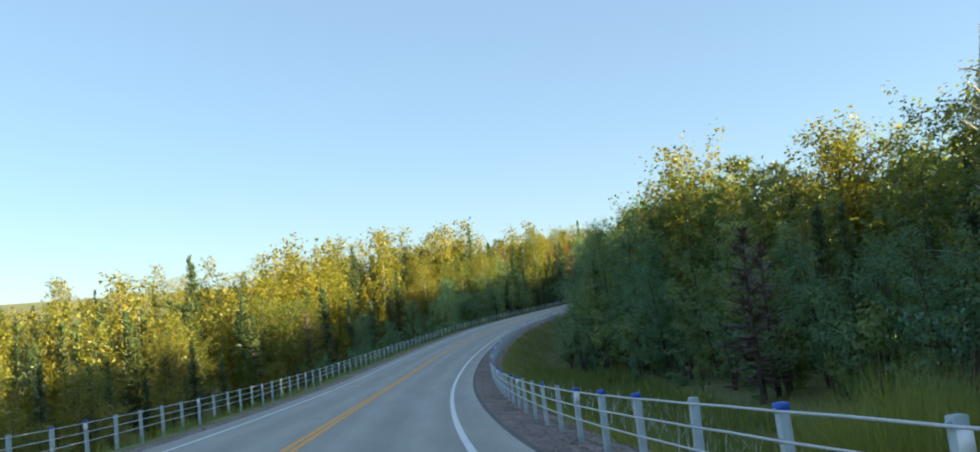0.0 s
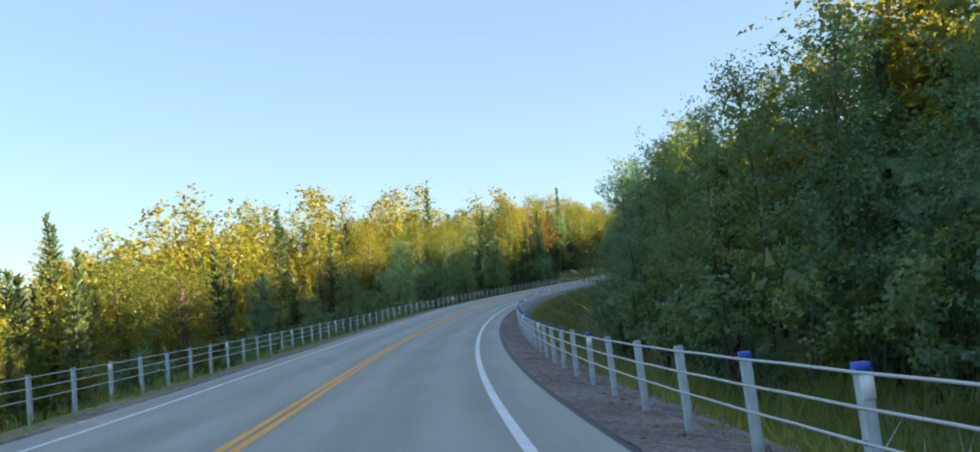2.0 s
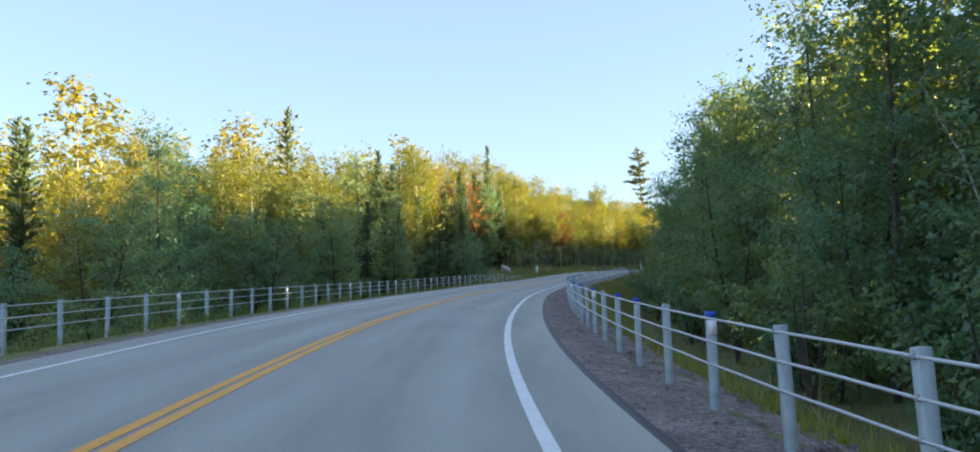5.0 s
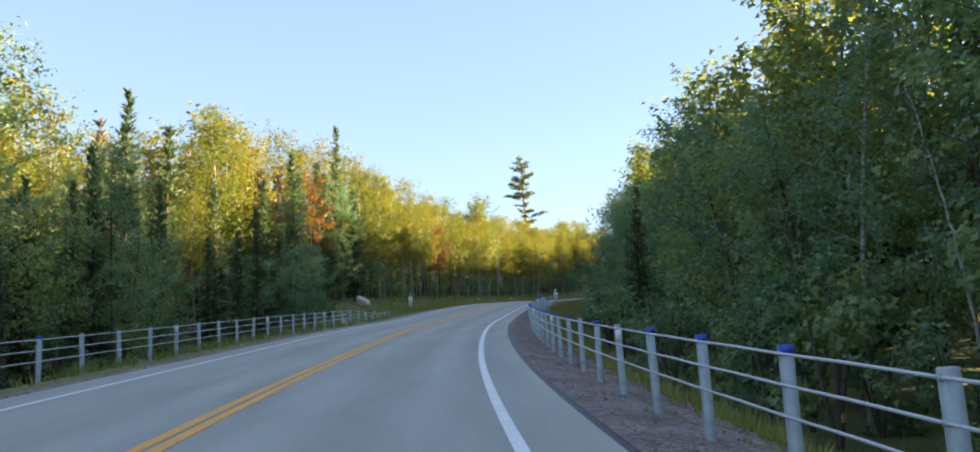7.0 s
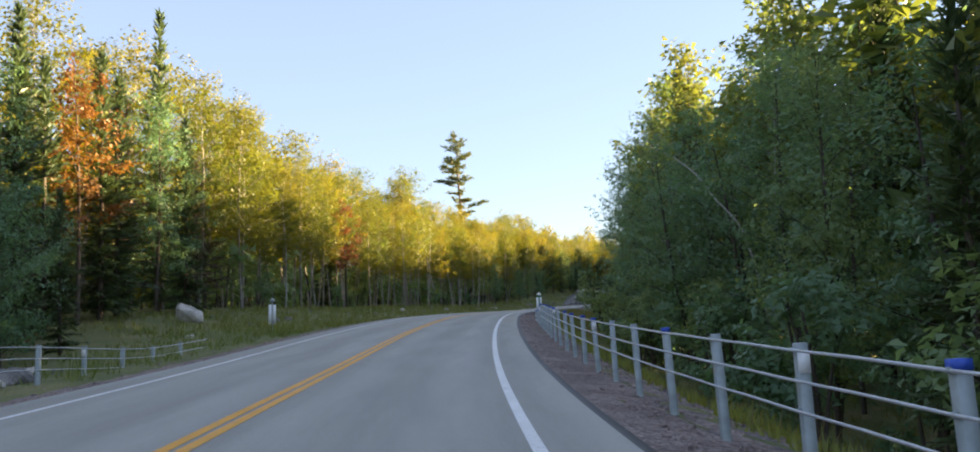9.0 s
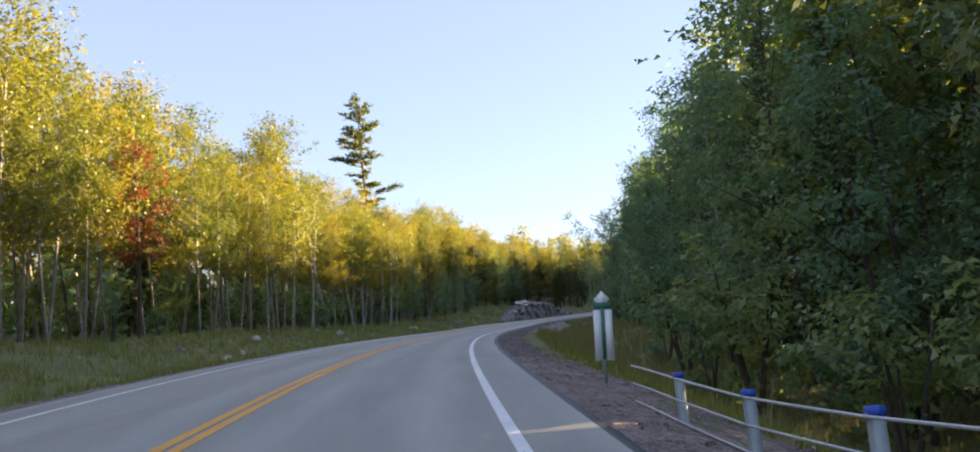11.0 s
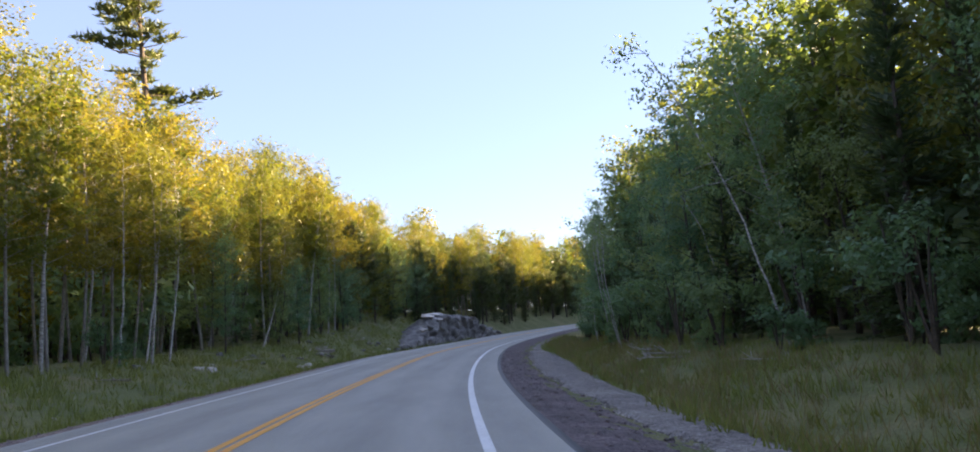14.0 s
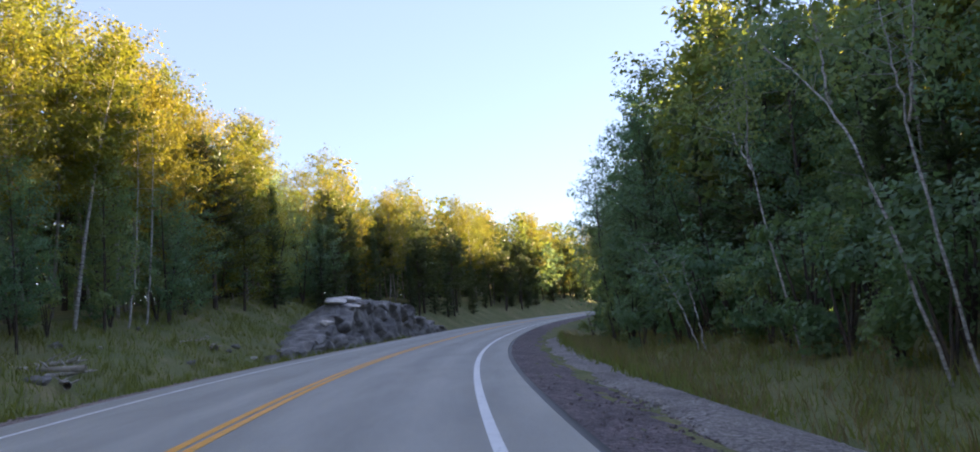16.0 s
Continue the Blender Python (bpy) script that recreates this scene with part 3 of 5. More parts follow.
for i in range(3):
    shelve("dead_tree", bare_tree(130 + i, 9.0), DEAD_WOOD, None, "bare dead tree bleached grey")
shelve("tall_pine", white_pine(142, 27.0, 3.3, 0.42, 2.2), BARK, NEEDLE_PINE, "tall old white pine towering over the other trees")
shelve("pine", white_pine(143, 12.0, 2.6, 0.25, 1.2), BARK, NEEDLE_PINE, "white pine with level boughs")
shelve("pine", white_pine(144, 12.0, 2.4, 0.35, 1.2), BARK, NEEDLE_PINE, "white pine with level boughs")


# ---- ground, road and shoulders ----
def sheet(name, ss, oo, zfun, mat, smooth_faces=True):
    """A surface over road coordinates: one vertex for each of ss and oo."""
    s, o = np.meshgrid(ss, oo, indexing="ij")
    x, y, z, h = line_at(s)
    v = np.stack([x + np.cos(h) * o, y - np.sin(h) * o, z + zfun(s, o)], -1).reshape(-1, 3)
    i, j = np.meshgrid(np.arange(len(ss) - 1), np.arange(len(oo) - 1), indexing="ij")
    k = len(oo)
    q = np.stack([i * k + j, i * k + j + 1, (i + 1) * k + j + 1, (i + 1) * k + j], -1).reshape(-1, 4)[:, ::-1]
    return new(name, quads_mesh(name, v, q, mat, smooth_faces, np.stack([o, s], -1).reshape(-1, 2)))


OO = np.concatenate([[-2200, -1200, -700, -420, -260, -180, -130, -100], np.arange(-80, -24, 4.0), np.arange(-24, -15, 1.5), np.arange(-15, -4.2, 0.6), [-4.1, -2, 0, 2, 4.3], np.arange(4.9, 16, 0.6), np.arange(16, 40, 2.5), np.arange(40, 230, 14.0)])
SS = np.concatenate([np.arange(-150, -12, 6.0), np.arange(-12, 400, 1.6), np.arange(400, 699, 8.0)])
ground = sheet("ground", SS, OO, rel_ground, SOIL)
tagged(ground, "rough grassy roadside ground sloping into woods", "ground", kind="structure")

far = Bag()
far.add([(-3500, -3500, -14), (3500, -3500, -14), (3500, 3500, -14), (-3500, 3500, -14)], [(0, 1, 2, 3)])
tagged(new("distant_land", far.mesh("distant_land", SOIL)), "flat dark land far beyond the woods", "ground", kind="structure")

LINE_S = np.arange(-120, 560, 1.0)
road = sheet("road", LINE_S, [-4.05, -2.0, 0.0, 2.2, 4.38], lambda s, o: -BANK * o, ASPHALT)
tagged(road, "two-lane worn grey asphalt road curving uphill", "road", kind="structure")
edge = sheet("road_edge", LINE_S, [-4.2, -4.05], lambda s, o: -BANK * o - 0.10 * smooth(-4.05, -4.2, o), TAR)
tagged(edge, "dark broken edge of the asphalt", "road", kind="structure")
edge2 = sheet("road_edge", LINE_S, [4.38, 4.5, 4.6], lambda s, o: -BANK * o - 0.006 - 0.11 * smooth(4.5, 4.6, o), TAR)
tagged(edge2, "dark tarred edge of the asphalt", "road", kind="structure")
for o, w, mat, text in ((-0.14, 0.072, YELLOW, "worn yellow centre line"), (0.072, 0.072, YELLOW, "worn yellow centre line"), (3.47, 0.07, WHITE, "white edge line on asphalt"), (-3.25, 0.055, WHITE, "white edge line on asphalt")):
    ln = sheet("road_marking", LINE_S, [o - w, o + w], lambda s, q: -BANK * q + 0.005, mat)
    tagged(ln, text, "road marking", kind="structure")
for name, a, b, s0, s1, mat, text in (("shoulder", 4.5, 6.9, -120, 206, GRAVEL, "loose brown-grey gravel road shoulder"), ("shoulder", 4.5, 6.5, 205.5, 560, DARK_GRAVEL, "dark purple-brown loose gravel road shoulder"), ("shoulder", -5.6, -4.1, -120, 560, GRAVEL, "loose brown-grey gravel road shoulder")):
    oo = np.linspace(a, b, 15)

    def rise(s, o, a=a, b=b):
        wob = 0.35 * np.sin(s * 0.37) + 0.25 * np.sin(s * 0.91 + 1)
        inner, outer = (a, b) if a > 0 else (b, a)
        t = np.abs(o - inner) / abs(outer - inner)
        return rel_ground(s, o) + (0.018 + 0.016 * np.sin(s * 9.1) * np.sin(s * 2.3)) * (1 - t) - 0.05 * smooth(0.6, 1.0, t + 0.12 * wob) + 0.013 * np.sin(o * 14 + 0.6 * np.sin(s * 0.5)) * np.sin(s * 0.7 + o) + 0.006 * np.sin(s * 5.1 + o * 9)

    g = sheet(name, np.arange(s0, s1, 0.5), oo, rise, mat)
    tagged(g, text, "shoulder", kind="structure")

def ragged(s, o):
    return rel_ground(s, o) + 0.004 - 0.03 * smooth(0.18, 0.5, np.abs(o - 5.75) + 0.1 * np.sin(s * 1.1) + 0.09 * np.sin(s * 2.9 + 1)) + 0.01 * np.sin(s * 5.3 + o * 11)


band = sheet("shoulder", np.arange(-60, 206, 0.4), np.linspace(5.1, 6.4, 14), ragged, DARK_GRAVEL)
tagged(band, "dark loose stones along the foot of the guardrail posts", "shoulder", kind="structure")
seam = sheet("road_marking", [chain(84.2), chain(84.29)], np.linspace(0.3, 4.3, 8), lambda s, o: -BANK * o + 0.004, PALE_SEAM)
tagged(seam, "thin pale sealed crack across the lane", "road seam", kind="structure")
def apron(s):
    """How far the crushed stone widens, 0 to 1."""
    return smooth(250, 259, s) * (1 - smooth(281, 292, s))


stone = sheet("shoulder", np.arange(236, 345, 0.5), np.linspace(5.8, 8.5, 20), lambda s, o: rel_ground(s, o) + 0.05 - 0.12 * smooth(0.42, 0.8, np.abs(o - 6.6 - 0.4 * apron(s)) - 0.5 * apron(s) + 0.12 * np.sin(s * 0.8) + 0.08 * np.sin(s * 2.3)) - 0.2 * (1 - smooth(236, 246, s)) - 0.15 * smooth(310, 345, s) + 0.012 * np.sin(s * 4.1 + o * 7), CRUSHED)
tagged(stone, "strip of pale grey crushed stone on the wide shoulder", "shoulder", kind="structure")


# ---- cable guard rails on both sides ----
def i_post():
    """A closed steel post, 1.5 m long with its foot in the ground, all edges rounded off."""
    b = Bag()
    w, c = 0.047, 0.006
    ring = [(w, -w + c), (w, w - c), (w - c, w), (-w + c, w), (-w, w - c), (-w, -w + c), (-w + c, -w), (w - c, -w)]
    v = [(x * k, y * k, z) for z, k in ((-0.45, 1), (1.112, 1), (1.12, 0.86)) for x, y in ring]
    q = [(8 * i + j, 8 * i + (j + 1) % 8, 8 * i + 8 + (j + 1) % 8, 8 * i + 8 + j) for i in range(2) for j in range(8)]
    b.add(v, q + [(16, 17, 18, 19), (16, 19, 20, 23), (20, 21, 22, 23)])
    return b.mesh("post", STEEL)


def block(name, lo, hi, mat):
    b = Bag()
    b.box(lo, hi)
    return b.mesh(name, mat)


POST = i_post()
CABLES = (1.07, 0.83, 0.59)                       # heights on the post
CLIPS = {side: [block("cable_clip", (side * 0.057 - 0.011, -0.018, z - 0.018), (side * 0.057 + 0.011, 0.018, z + 0.018), STEEL) for z in CABLES] for side in (-1, 1)}
CAP = block("post_cap", (-0.051, -0.051, 1.066), (0.051, 0.051, 1.128), BLUE)
PLATE = block("reflector", (-0.049, -0.057, 0.88), (0.049, -0.0485, 1.045), REFLECT)


def guard_rail(o, marks, lean, label, blue):
    """Posts at even steps, every fifth with a reflector, and three cables on the face towards the traffic; the last posts sink to the anchor.

    marks holds post number, metres driven and depth of the foot below the road."""
    rail = new("cable_guardrail")
    tagged(rail, label, "guardrail")
    rng = random.Random(int(marks[-1][1]))
    number, place, depth = zip(*marks)
    first, n = number[0], number[-1]
    where = lambda k: float(chain(np.interp(k, number, place)))
    foot = lambda k: float(np.interp(k, number, depth) + 0.55 * smooth(n - 6.5, n - 1.5, k))
    side = -1 if o > 0 else 1
    for k in range(first, n):
        s = where(k)
        ob = part("post", POST, rail)
        ob.matrix_basis = Matrix.Translation(on_road(s, o, -foot(k))) @ pose(0, 0, 0, rng.uniform(-1, 1), lean + rng.uniform(-1.3, 1.3), turn_at(s) + rng.uniform(-5, 5))
        for me in CLIPS[side]:
            part("cable_clip", me, ob)
        if k % 5 == 0:
            part("reflector", PLATE, ob, "white reflector plate")
        if rng.random() < blue:
            part("post_cap", CAP, ob, "bright blue post cap")
    for hgt in CABLES:
        b = Bag()
        off = math.tan(radians(lean)) * hgt + side * 0.068
        pts = np.array([on_road(where(k), o + off, hgt - foot(k)) for k in np.arange(first - 0.5, n + 0.3, 0.5)])
        pts[1::2, 2] -= 0.006
        b.tube(pts, np.full(len(pts), 0.0125), 6)
        part("cable", b.mesh("cable", CABLE, True), rail)
    return rail


guard_rail(5.5, ((-8, -14.1, 0.30), (0, 4.97, 0.30), (35, 88.45, 0.20), (65, 160.0, 0.19), (95, 231.57, 0.12), (105, 255.4, 0.12)), -2.0, "three-cable steel guardrail with blue-capped posts beside gravel", 0.66)
guard_rail(-6.4, ((-14, 5.4, 0.41), (-6, 24.0, 0.41), (8, 55.7, 0.32), (28, 102.5, 0.36), (51, 155.6, 0.38), (65, 188.1, 0.35), (79, 220.7, 0.32), (84, 232.3, 0.32)), 0.0, "three-cable steel guardrail on the edge of a valley", 0.12)


# ---- two reflector markers where the rails end ----
def true_at(metres, o, dz=0.0):
    """World place by metres driven and true offset, dz over the ground."""
    s = float(chain(metres))
    return at(s, float(gather(s, o)), dz)


def marker(metres, o, green):
    m = new("marker_post")
    tagged(m, "roadside marker post with white boards under a small diamond plate", "marker post", "markers at the rail ends")
    m.matrix_world = Matrix.Translation(true_at(metres, o, -0.02)) @ pose(0, 0, 0, 0, 1.0, turn_at(float(chain(metres))))
    b = Bag()
    b.box((-0.03, -0.02, -0.3), (0.03, 0.02, 1.62))
    part("post", b.mesh("post", STEEL), m)
    for x0, x1 in ((-0.17, -0.035), (0.035, 0.17)):
        b = Bag()
        b.box((x0, -0.045, 0.42), (x1, -0.021, 1.33))
        part("board", b.mesh("board", REFLECT), m, "white reflector board")
    b = Bag()
    r = 0.15
    v = [(x, y, 1.52 + z) for y in (-0.034, -0.022) for x, z in ((0, -r), (r, 0), (0, r), (-r, 0))]
    b.add(v, [(0, 1, 2, 3), (7, 6, 5, 4), (0, 4, 5, 1), (1, 5, 6, 2), (2, 6, 7, 3), (3, 7, 4, 0)])
    part("diamond_plate", b.mesh("diamond_plate", REFLECT if green else STEEL), m, "white diamond plate" if green else "grey diamond plate")
    if green:
        for name, x0, x1, z0, z1 in (("band", -0.15, 0.15, 1.36, 1.46), ("stripe", -0.03, 0.03, 0.45, 1.36)):
            b = Bag()
            b.box((x0, -0.05, z0), (x1, -0.035, z1))
            part(name, b.mesh(name, GREEN_TAPE), m, "green tape " + name)


marker(243.9, -7.0, False)
marker(259.3, 5.68, True)


# ---- rocks ----
def rock_mesh(name, seed, size, mat, cuts=3, rough=0.22, faces=9, near=0.55):
    """An angular stone: a squashed ball, broken by planes and noise."""
    rng = random.Random(seed)
    bm = bmesh.new()
    bmesh.ops.create_icosphere(bm, subdivisions=cuts, radius=1.0)
    planes = [(Vector((rng.gauss(0, 1), rng.gauss(0, 1), rng.gauss(0, 1))).normalized(), rng.uniform(near, 0.9)) for _ in range(faces)]
    for v in bm.verts:
        for n, d in planes:
            k = v.co.dot(n) - d
            if k > 0:
                v.co -= n * k * 0.92
        v.co += v.co.normalized() * rough * noise.noise(v.co * 1.7 + Vector((seed, 0, 0))) + v.co.normalized() * rough * 0.3 * noise.noise(v.co * 5.0 + Vector((0, seed, 0)))
        v.co = Vector((v.co.x * size[0], v.co.y * size[1], v.co.z * size[2]))
    me = bpy.data.meshes.new(name)
    bm.to_mesh(me)
    bm.free()
    me.materials.append(mat)
    return me


boulder = new("boulder", rock_mesh("boulder", 5, (1.0, 0.6, 0.52), PALE_ROCK))
boulder.matrix_world = Matrix.Translation(true_at(249.9, -13.0, 0.42)) @ pose(0, 0, 0, 0, 30, 15) @ Matrix.Scale(1.05, 4)
tagged(boulder, "large pale rounded boulder lying on the grassy bank", "boulder")
STONES = [rock_mesh("stone", 20 + i, (0.5, 0.36, 0.28), PALE_ROCK if i % 2 else ROCK, 2) for i in range(5)]
rng = random.Random(7)
spots = [(168.3, -7.4, 1.5), (169.6, -7.7, 1.1), (167.2, -7.2, 0.8), (196.0, -9.2, 0.9), (197.4, -9.0, 0.7), (191.2, -8.9, 0.8), (190.4, -8.6, 0.45), (195.0, -11.2, 0.6), (192.0, -9.3, 0.4)]
for _ in range(46):
    spots.append((rng.uniform(205, 330), -rng.uniform(7.2, 11.5), rng.uniform(0.25, 0.85) ** 1.3))
for _ in range(10):
    spots.append((rng.uniform(128, 184), -rng.uniform(6.5, 9.0), rng.uniform(0.2, 0.6)))
for s, o, k in spots:
    st = new("stone", STONES[rng.randrange(5)])
    st.matrix_world = Matrix.Translation(at(s, o, 0.06 * k)) @ pose(0, 0, 0, rng.uniform(-20, 20), rng.uniform(-20, 20), rng.uniform(0, 360)) @ Matrix.Diagonal((k, k, k, 1))
    tagged(st, "rough pale stone half sunk in grass", "stone", "stones on the grassy bank")


def rock_cut(seed):
    """A blasted granite face beside the road: blocks split by cracks, a broken top and a back that sinks into the bank."""
    rng = np.random.default_rng(seed)
    ob = new("rock_outcrop")
    tagged(ob, "grey granite rock cut with broken ledges beside the road", "rock outcrop")
    ss = np.arange(387.0, 431.0, 0.16)              # metres driven
    top = np.interp(ss, [387, 389.5, 393, 396, 399, 404, 410, 417, 422, 427, 431], [0.05, 0.4, 0.9, 1.7, 2.4, 2.75, 2.65, 2.3, 1.3, 0.5, 0.05])
    top = top + 0.12 * np.sin(ss * 2.1) + 0.1 * np.sin(ss * 4.7 + 1)
    vv = np.concatenate([np.linspace(0, 1, 20), 1 + np.linspace(0, 1, 14)[1:]])
    s2, v2 = np.meshgrid(ss, vv, indexing="ij")
    t2 = np.broadcast_to(top[:, None], s2.shape)
    face = np.clip(v2, 0, 1)
    back = np.clip(v2 - 1, 0, 1)
    out = 6.3 + 0.45 * face * np.clip(t2 / 2.6, 0.2, 1) + 4.6 * back ** 1.2          # metres left of the road's line
    z2 = -0.45 + (t2 + 0.45) * face + 0.25 * np.sin(np.pi * back) - 0.15 * back
    # blocks: nearest seed of a jittered lattice, each with its own set-back and tilt
    run = v2 * 2.6
    gs, gv = np.meshgrid(np.arange(382, 434, 1.5), np.arange(-0.5, 6.0, 0.8), indexing="ij")
    seeds = np.stack([gs.ravel() + rng.uniform(-0.6, 0.6, gs.size), gv.ravel() + rng.uniform(-0.3, 0.3, gs.size)], -1)
    proud, tilt_s, tilt_v = rng.uniform(-0.48, 0.4, len(seeds)), rng.uniform(-0.22, 0.22, len(seeds)), rng.uniform(-0.22, 0.22, len(seeds))
    d = np.hypot(s2[..., None] + 0.25 * run[..., None] - seeds[:, 0], (run[..., None] - seeds[:, 1]) * 1.5)
    i = np.argsort(d, axis=-1)[..., :2]
    near = np.take_along_axis(d, i, -1)
    k = i[..., 0]
    crack = np.clip(1 - (near[..., 1] - near[..., 0]) / 0.16, 0, 1)
    push = proud[k] + tilt_s[k] * (s2 - seeds[k, 0]) + tilt_v[k] * (run - seeds[k, 1]) - 0.22 * crack + 0.05 * np.sin(s2 * 7.3 + run * 5) * np.sin(run * 9 - s2 * 3)
    strength = np.clip(t2 / 1.4, 0.1, 1.0) * np.clip(4 - 3 * back - 0.5, 0, 1)
    out = out - push * strength * (1 - back)
    z2 = z2 + push * strength * back * 0.8 + 0.35 * push * strength * face * (1 - face)
    x, y, z, h = line_at(chain(s2))
    v = np.stack([x - np.cos(h) * out, y + np.sin(h) * out, z + z2 + np.where(back > 0, (rel_ground(chain(s2), -out) - 0.35 - z2) * smooth(0.35, 1.0, back), 0)], -1)
    n = len(vv)
    a, c = np.meshgrid(np.arange(len(ss) - 1), np.arange(n - 1), indexing="ij")
    q = np.stack([a * n + c, a * n + c + 1, (a + 1) * n + c + 1, (a + 1) * n + c], -1).reshape(-1, 4)
    part("rock_face", quads_mesh("rock_face", v.reshape(-1, 3), q, ROCK), ob)
    return ob


cut = rock_cut(4)
for s, o, z, k in ((399.0, -7.5, 2.75, 0.9), (402.0, -7.9, 2.98, 1.0), (401.5, -7.1, 2.5, 0.7), (405.0, -8.0, 3.0, 0.7), (395.0, -7.0, 1.4, 0.6)):
    sl = part("rock_slab", rock_mesh("rock_slab", int(s * 2), (1.0 * k, 1.5 * k, 0.22), PALE_ROCK, 3, 0.1, 12, 0.5), cut, "pale weathered ledge")
    sl.matrix_basis = Matrix.Translation(on_road(chain(s), o, z)) @ pose(0, 0, 0, 4, 6, turn_at(chain(s)))
for s, o, k in ((385.5, -6.6, 0.9), (387.5, -7.0, 1.1), (383.5, -6.9, 0.7), (389.0, -6.3, 0.6), (428.5, -6.6, 0.6)):
    bl = part("rock_block", rock_mesh("rock_block", int(s * 3), (0.6 * k, 0.8 * k, 0.55 * k), ROCK, 3, 0.1, 16, 0.4), cut, "broken block fallen from the face")
    bl.matrix_basis = Matrix.Translation(true_at(s, o, 0.15 * k)) @ pose(0, 0, 0, 8, 5, turn_at(chain(s)) + 20)


def wide(s, q, z):
    """World place of a stem's point: chainage, plan offset and height over the road (None: on the ground)."""
    k = float(stretch(s))
    o = 2.65 + (q - 2.65) * k
    return on_road(s, o, float(rel_ground(s, o) + BANK * o) - 0.1 if z is None else EYE + (z - EYE) * k)


def bent_birch(stems, seed, r0=0.035, leaves=260, label="thin white birch leaning out of the woods", leaf_mat=LEAF_SHADE):
    """Slim white stems through a few places given along the road, with twigs and a thin top of leaves."""
    rng = np.random.default_rng(seed)
    s0, o0 = stems[0][0][:2]
    base = wide(s0, o0, None)
    r0 = r0 * float(stretch(s0))
    wood, limb, crown = Bag(), Bag(), Bag(3)
    for stem in stems:
        key = np.array([wide(s, o, z) - base for s, o, z in stem])
        u = np.linspace(0, len(key) - 1, 4 * len(key))
        pts = np.stack([np.interp(u, np.arange(len(key)), key[:, i]) for i in range(3)], -1)
        for _ in range(3):
            pts[1:-1] = (pts[:-2] + 2 * pts[1:-1] + pts[2:]) / 4
        pts[1:-1] += rng.normal(size=(len(pts) - 2, 3)) * 0.025
        f = np.linspace(0, 1, len(pts))
        wood.tube(pts, r0 * (1 - 0.75 * f), 6)
        for i in range(len(pts) // 2, len(pts)):
            for _ in range(2):
                d = rng.normal(size=3) * [1, 1, 0.5] + [0, 0, 0.25]
                e = pts[i] + d * rng.uniform(0.3, 0.8)
                limb.tube([pts[i], (pts[i] + e) / 2 + [0, 0, 0.05], e], [r0 * 0.3, r0 * 0.2, 0.004], 3)
                n = max(1, leaves // len(pts))
                c = e + rng.normal(size=(n, 3)) * 0.22
                crown.blades(c, rng.normal(size=(n, 3)), rng.uniform(0.09, 0.17, n), 0.1, rng)
    ob = new("leaning_birch")
    tagged(ob, label, "tree", "birches at the edge of the woods")
    part("trunk", wood.mesh("trunk", BIRCH, True), ob)
    tagged(part("branchwork", limb.mesh("branchwork", BIRCH, True), ob), kind="stuff")
    part("crown", crown.mesh("crown", leaf_mat), ob)
    ob.matrix_basis = Matrix.Translation(base)


# ---- trees by hand: the ones that stand out ----
rng = random.Random(11)
plant("tall_pine", float(chain(367.0)), float(gather(chain(367.0), -19.3)), 1.18, rng, rz=142, tilt=(0, 2.0))
plant("golden_aspen", 251, -13.8, 1.22, rng, tall=1.0)
plant("golden_aspen", 247.5, -13.0, 1.1, rng)
plant("spruce", 125.5, -52.3, 1.75, rng, tall=1.1)
plant("spruce", 127.5, -53.5, 1.65, rng, tall=1.1)
plant("spruce", 151.5, -40.3, 1.65, rng)
plant("spruce", 160.5, -21.8, 1.42, rng, tall=1.2)
plant("spruce", 196.5, -14.2, 1.25, rng, tall=1.25)
plant("spruce", 167, -14.7, 1.2, rng)
plant("spruce", 160, -13.5, 1.15, rng, tall=1.1)
for s, o, k in ((171.5, -13.8, 0.95), (174.5, -14.4, 0.98), (177.5, -13.6, 0.9)):
    plant("golden_aspen", s, o, k, rng)
plant("rusty_maple", 187, -13.2, 1.05, rng)
plant("rusty_maple", 226, -12.6, 1.0, rng)
for s, o, k in ((66, 18.4, 1.55), (64.5, 19.6, 1.4), (70, 22.5, 1.3), (62, 23.5, 1.25), (74, 20, 1.3)):
    plant("sunlit_maple", s, o, k, rng)
plant("aspen", 111, 17.3, 1.25, rng)
plant("pine", 76, 24.0, 1.25, rng)
plant("pine", 109.5, 32.1, 1.35, rng)
plant("young_pine", 94.5, -14.1, 0.95, rng)
plant("young_pine", 77, -17.2, 0.8, rng)
plant("young_pine", 79.5, -19.2, 0.85, rng)
plant("spruce", 83.5, -30.7, 0.95, rng)
plant("spruce", 80.0, -26.2, 0.85, rng)
plant("dead_spruce", 95.5, -18.7, 1.2, rng)
plant("dead_spruce", 34.5, 14.6, 1.35, rng, tall=0.62)
plant("dead_spruce", 36.5, 15.8, 1.1, rng, tall=0.7)
for s, o, k in ((163, -16.5, 1.5), (176, -12.8, 1.3), (181, -13.4, 1.35), (193, -14.6, 1.4), (203, -14.4, 1.2)):
    plant("dead_spruce", s, o, k, rng)
plant("dead_tree", 34.8, 24.0, 1.5, rng)
plant("dead_tree", 24, -13.5, 0.5, rng)
plant("dead_tree", 27.5, -15.0, 0.62, rng)
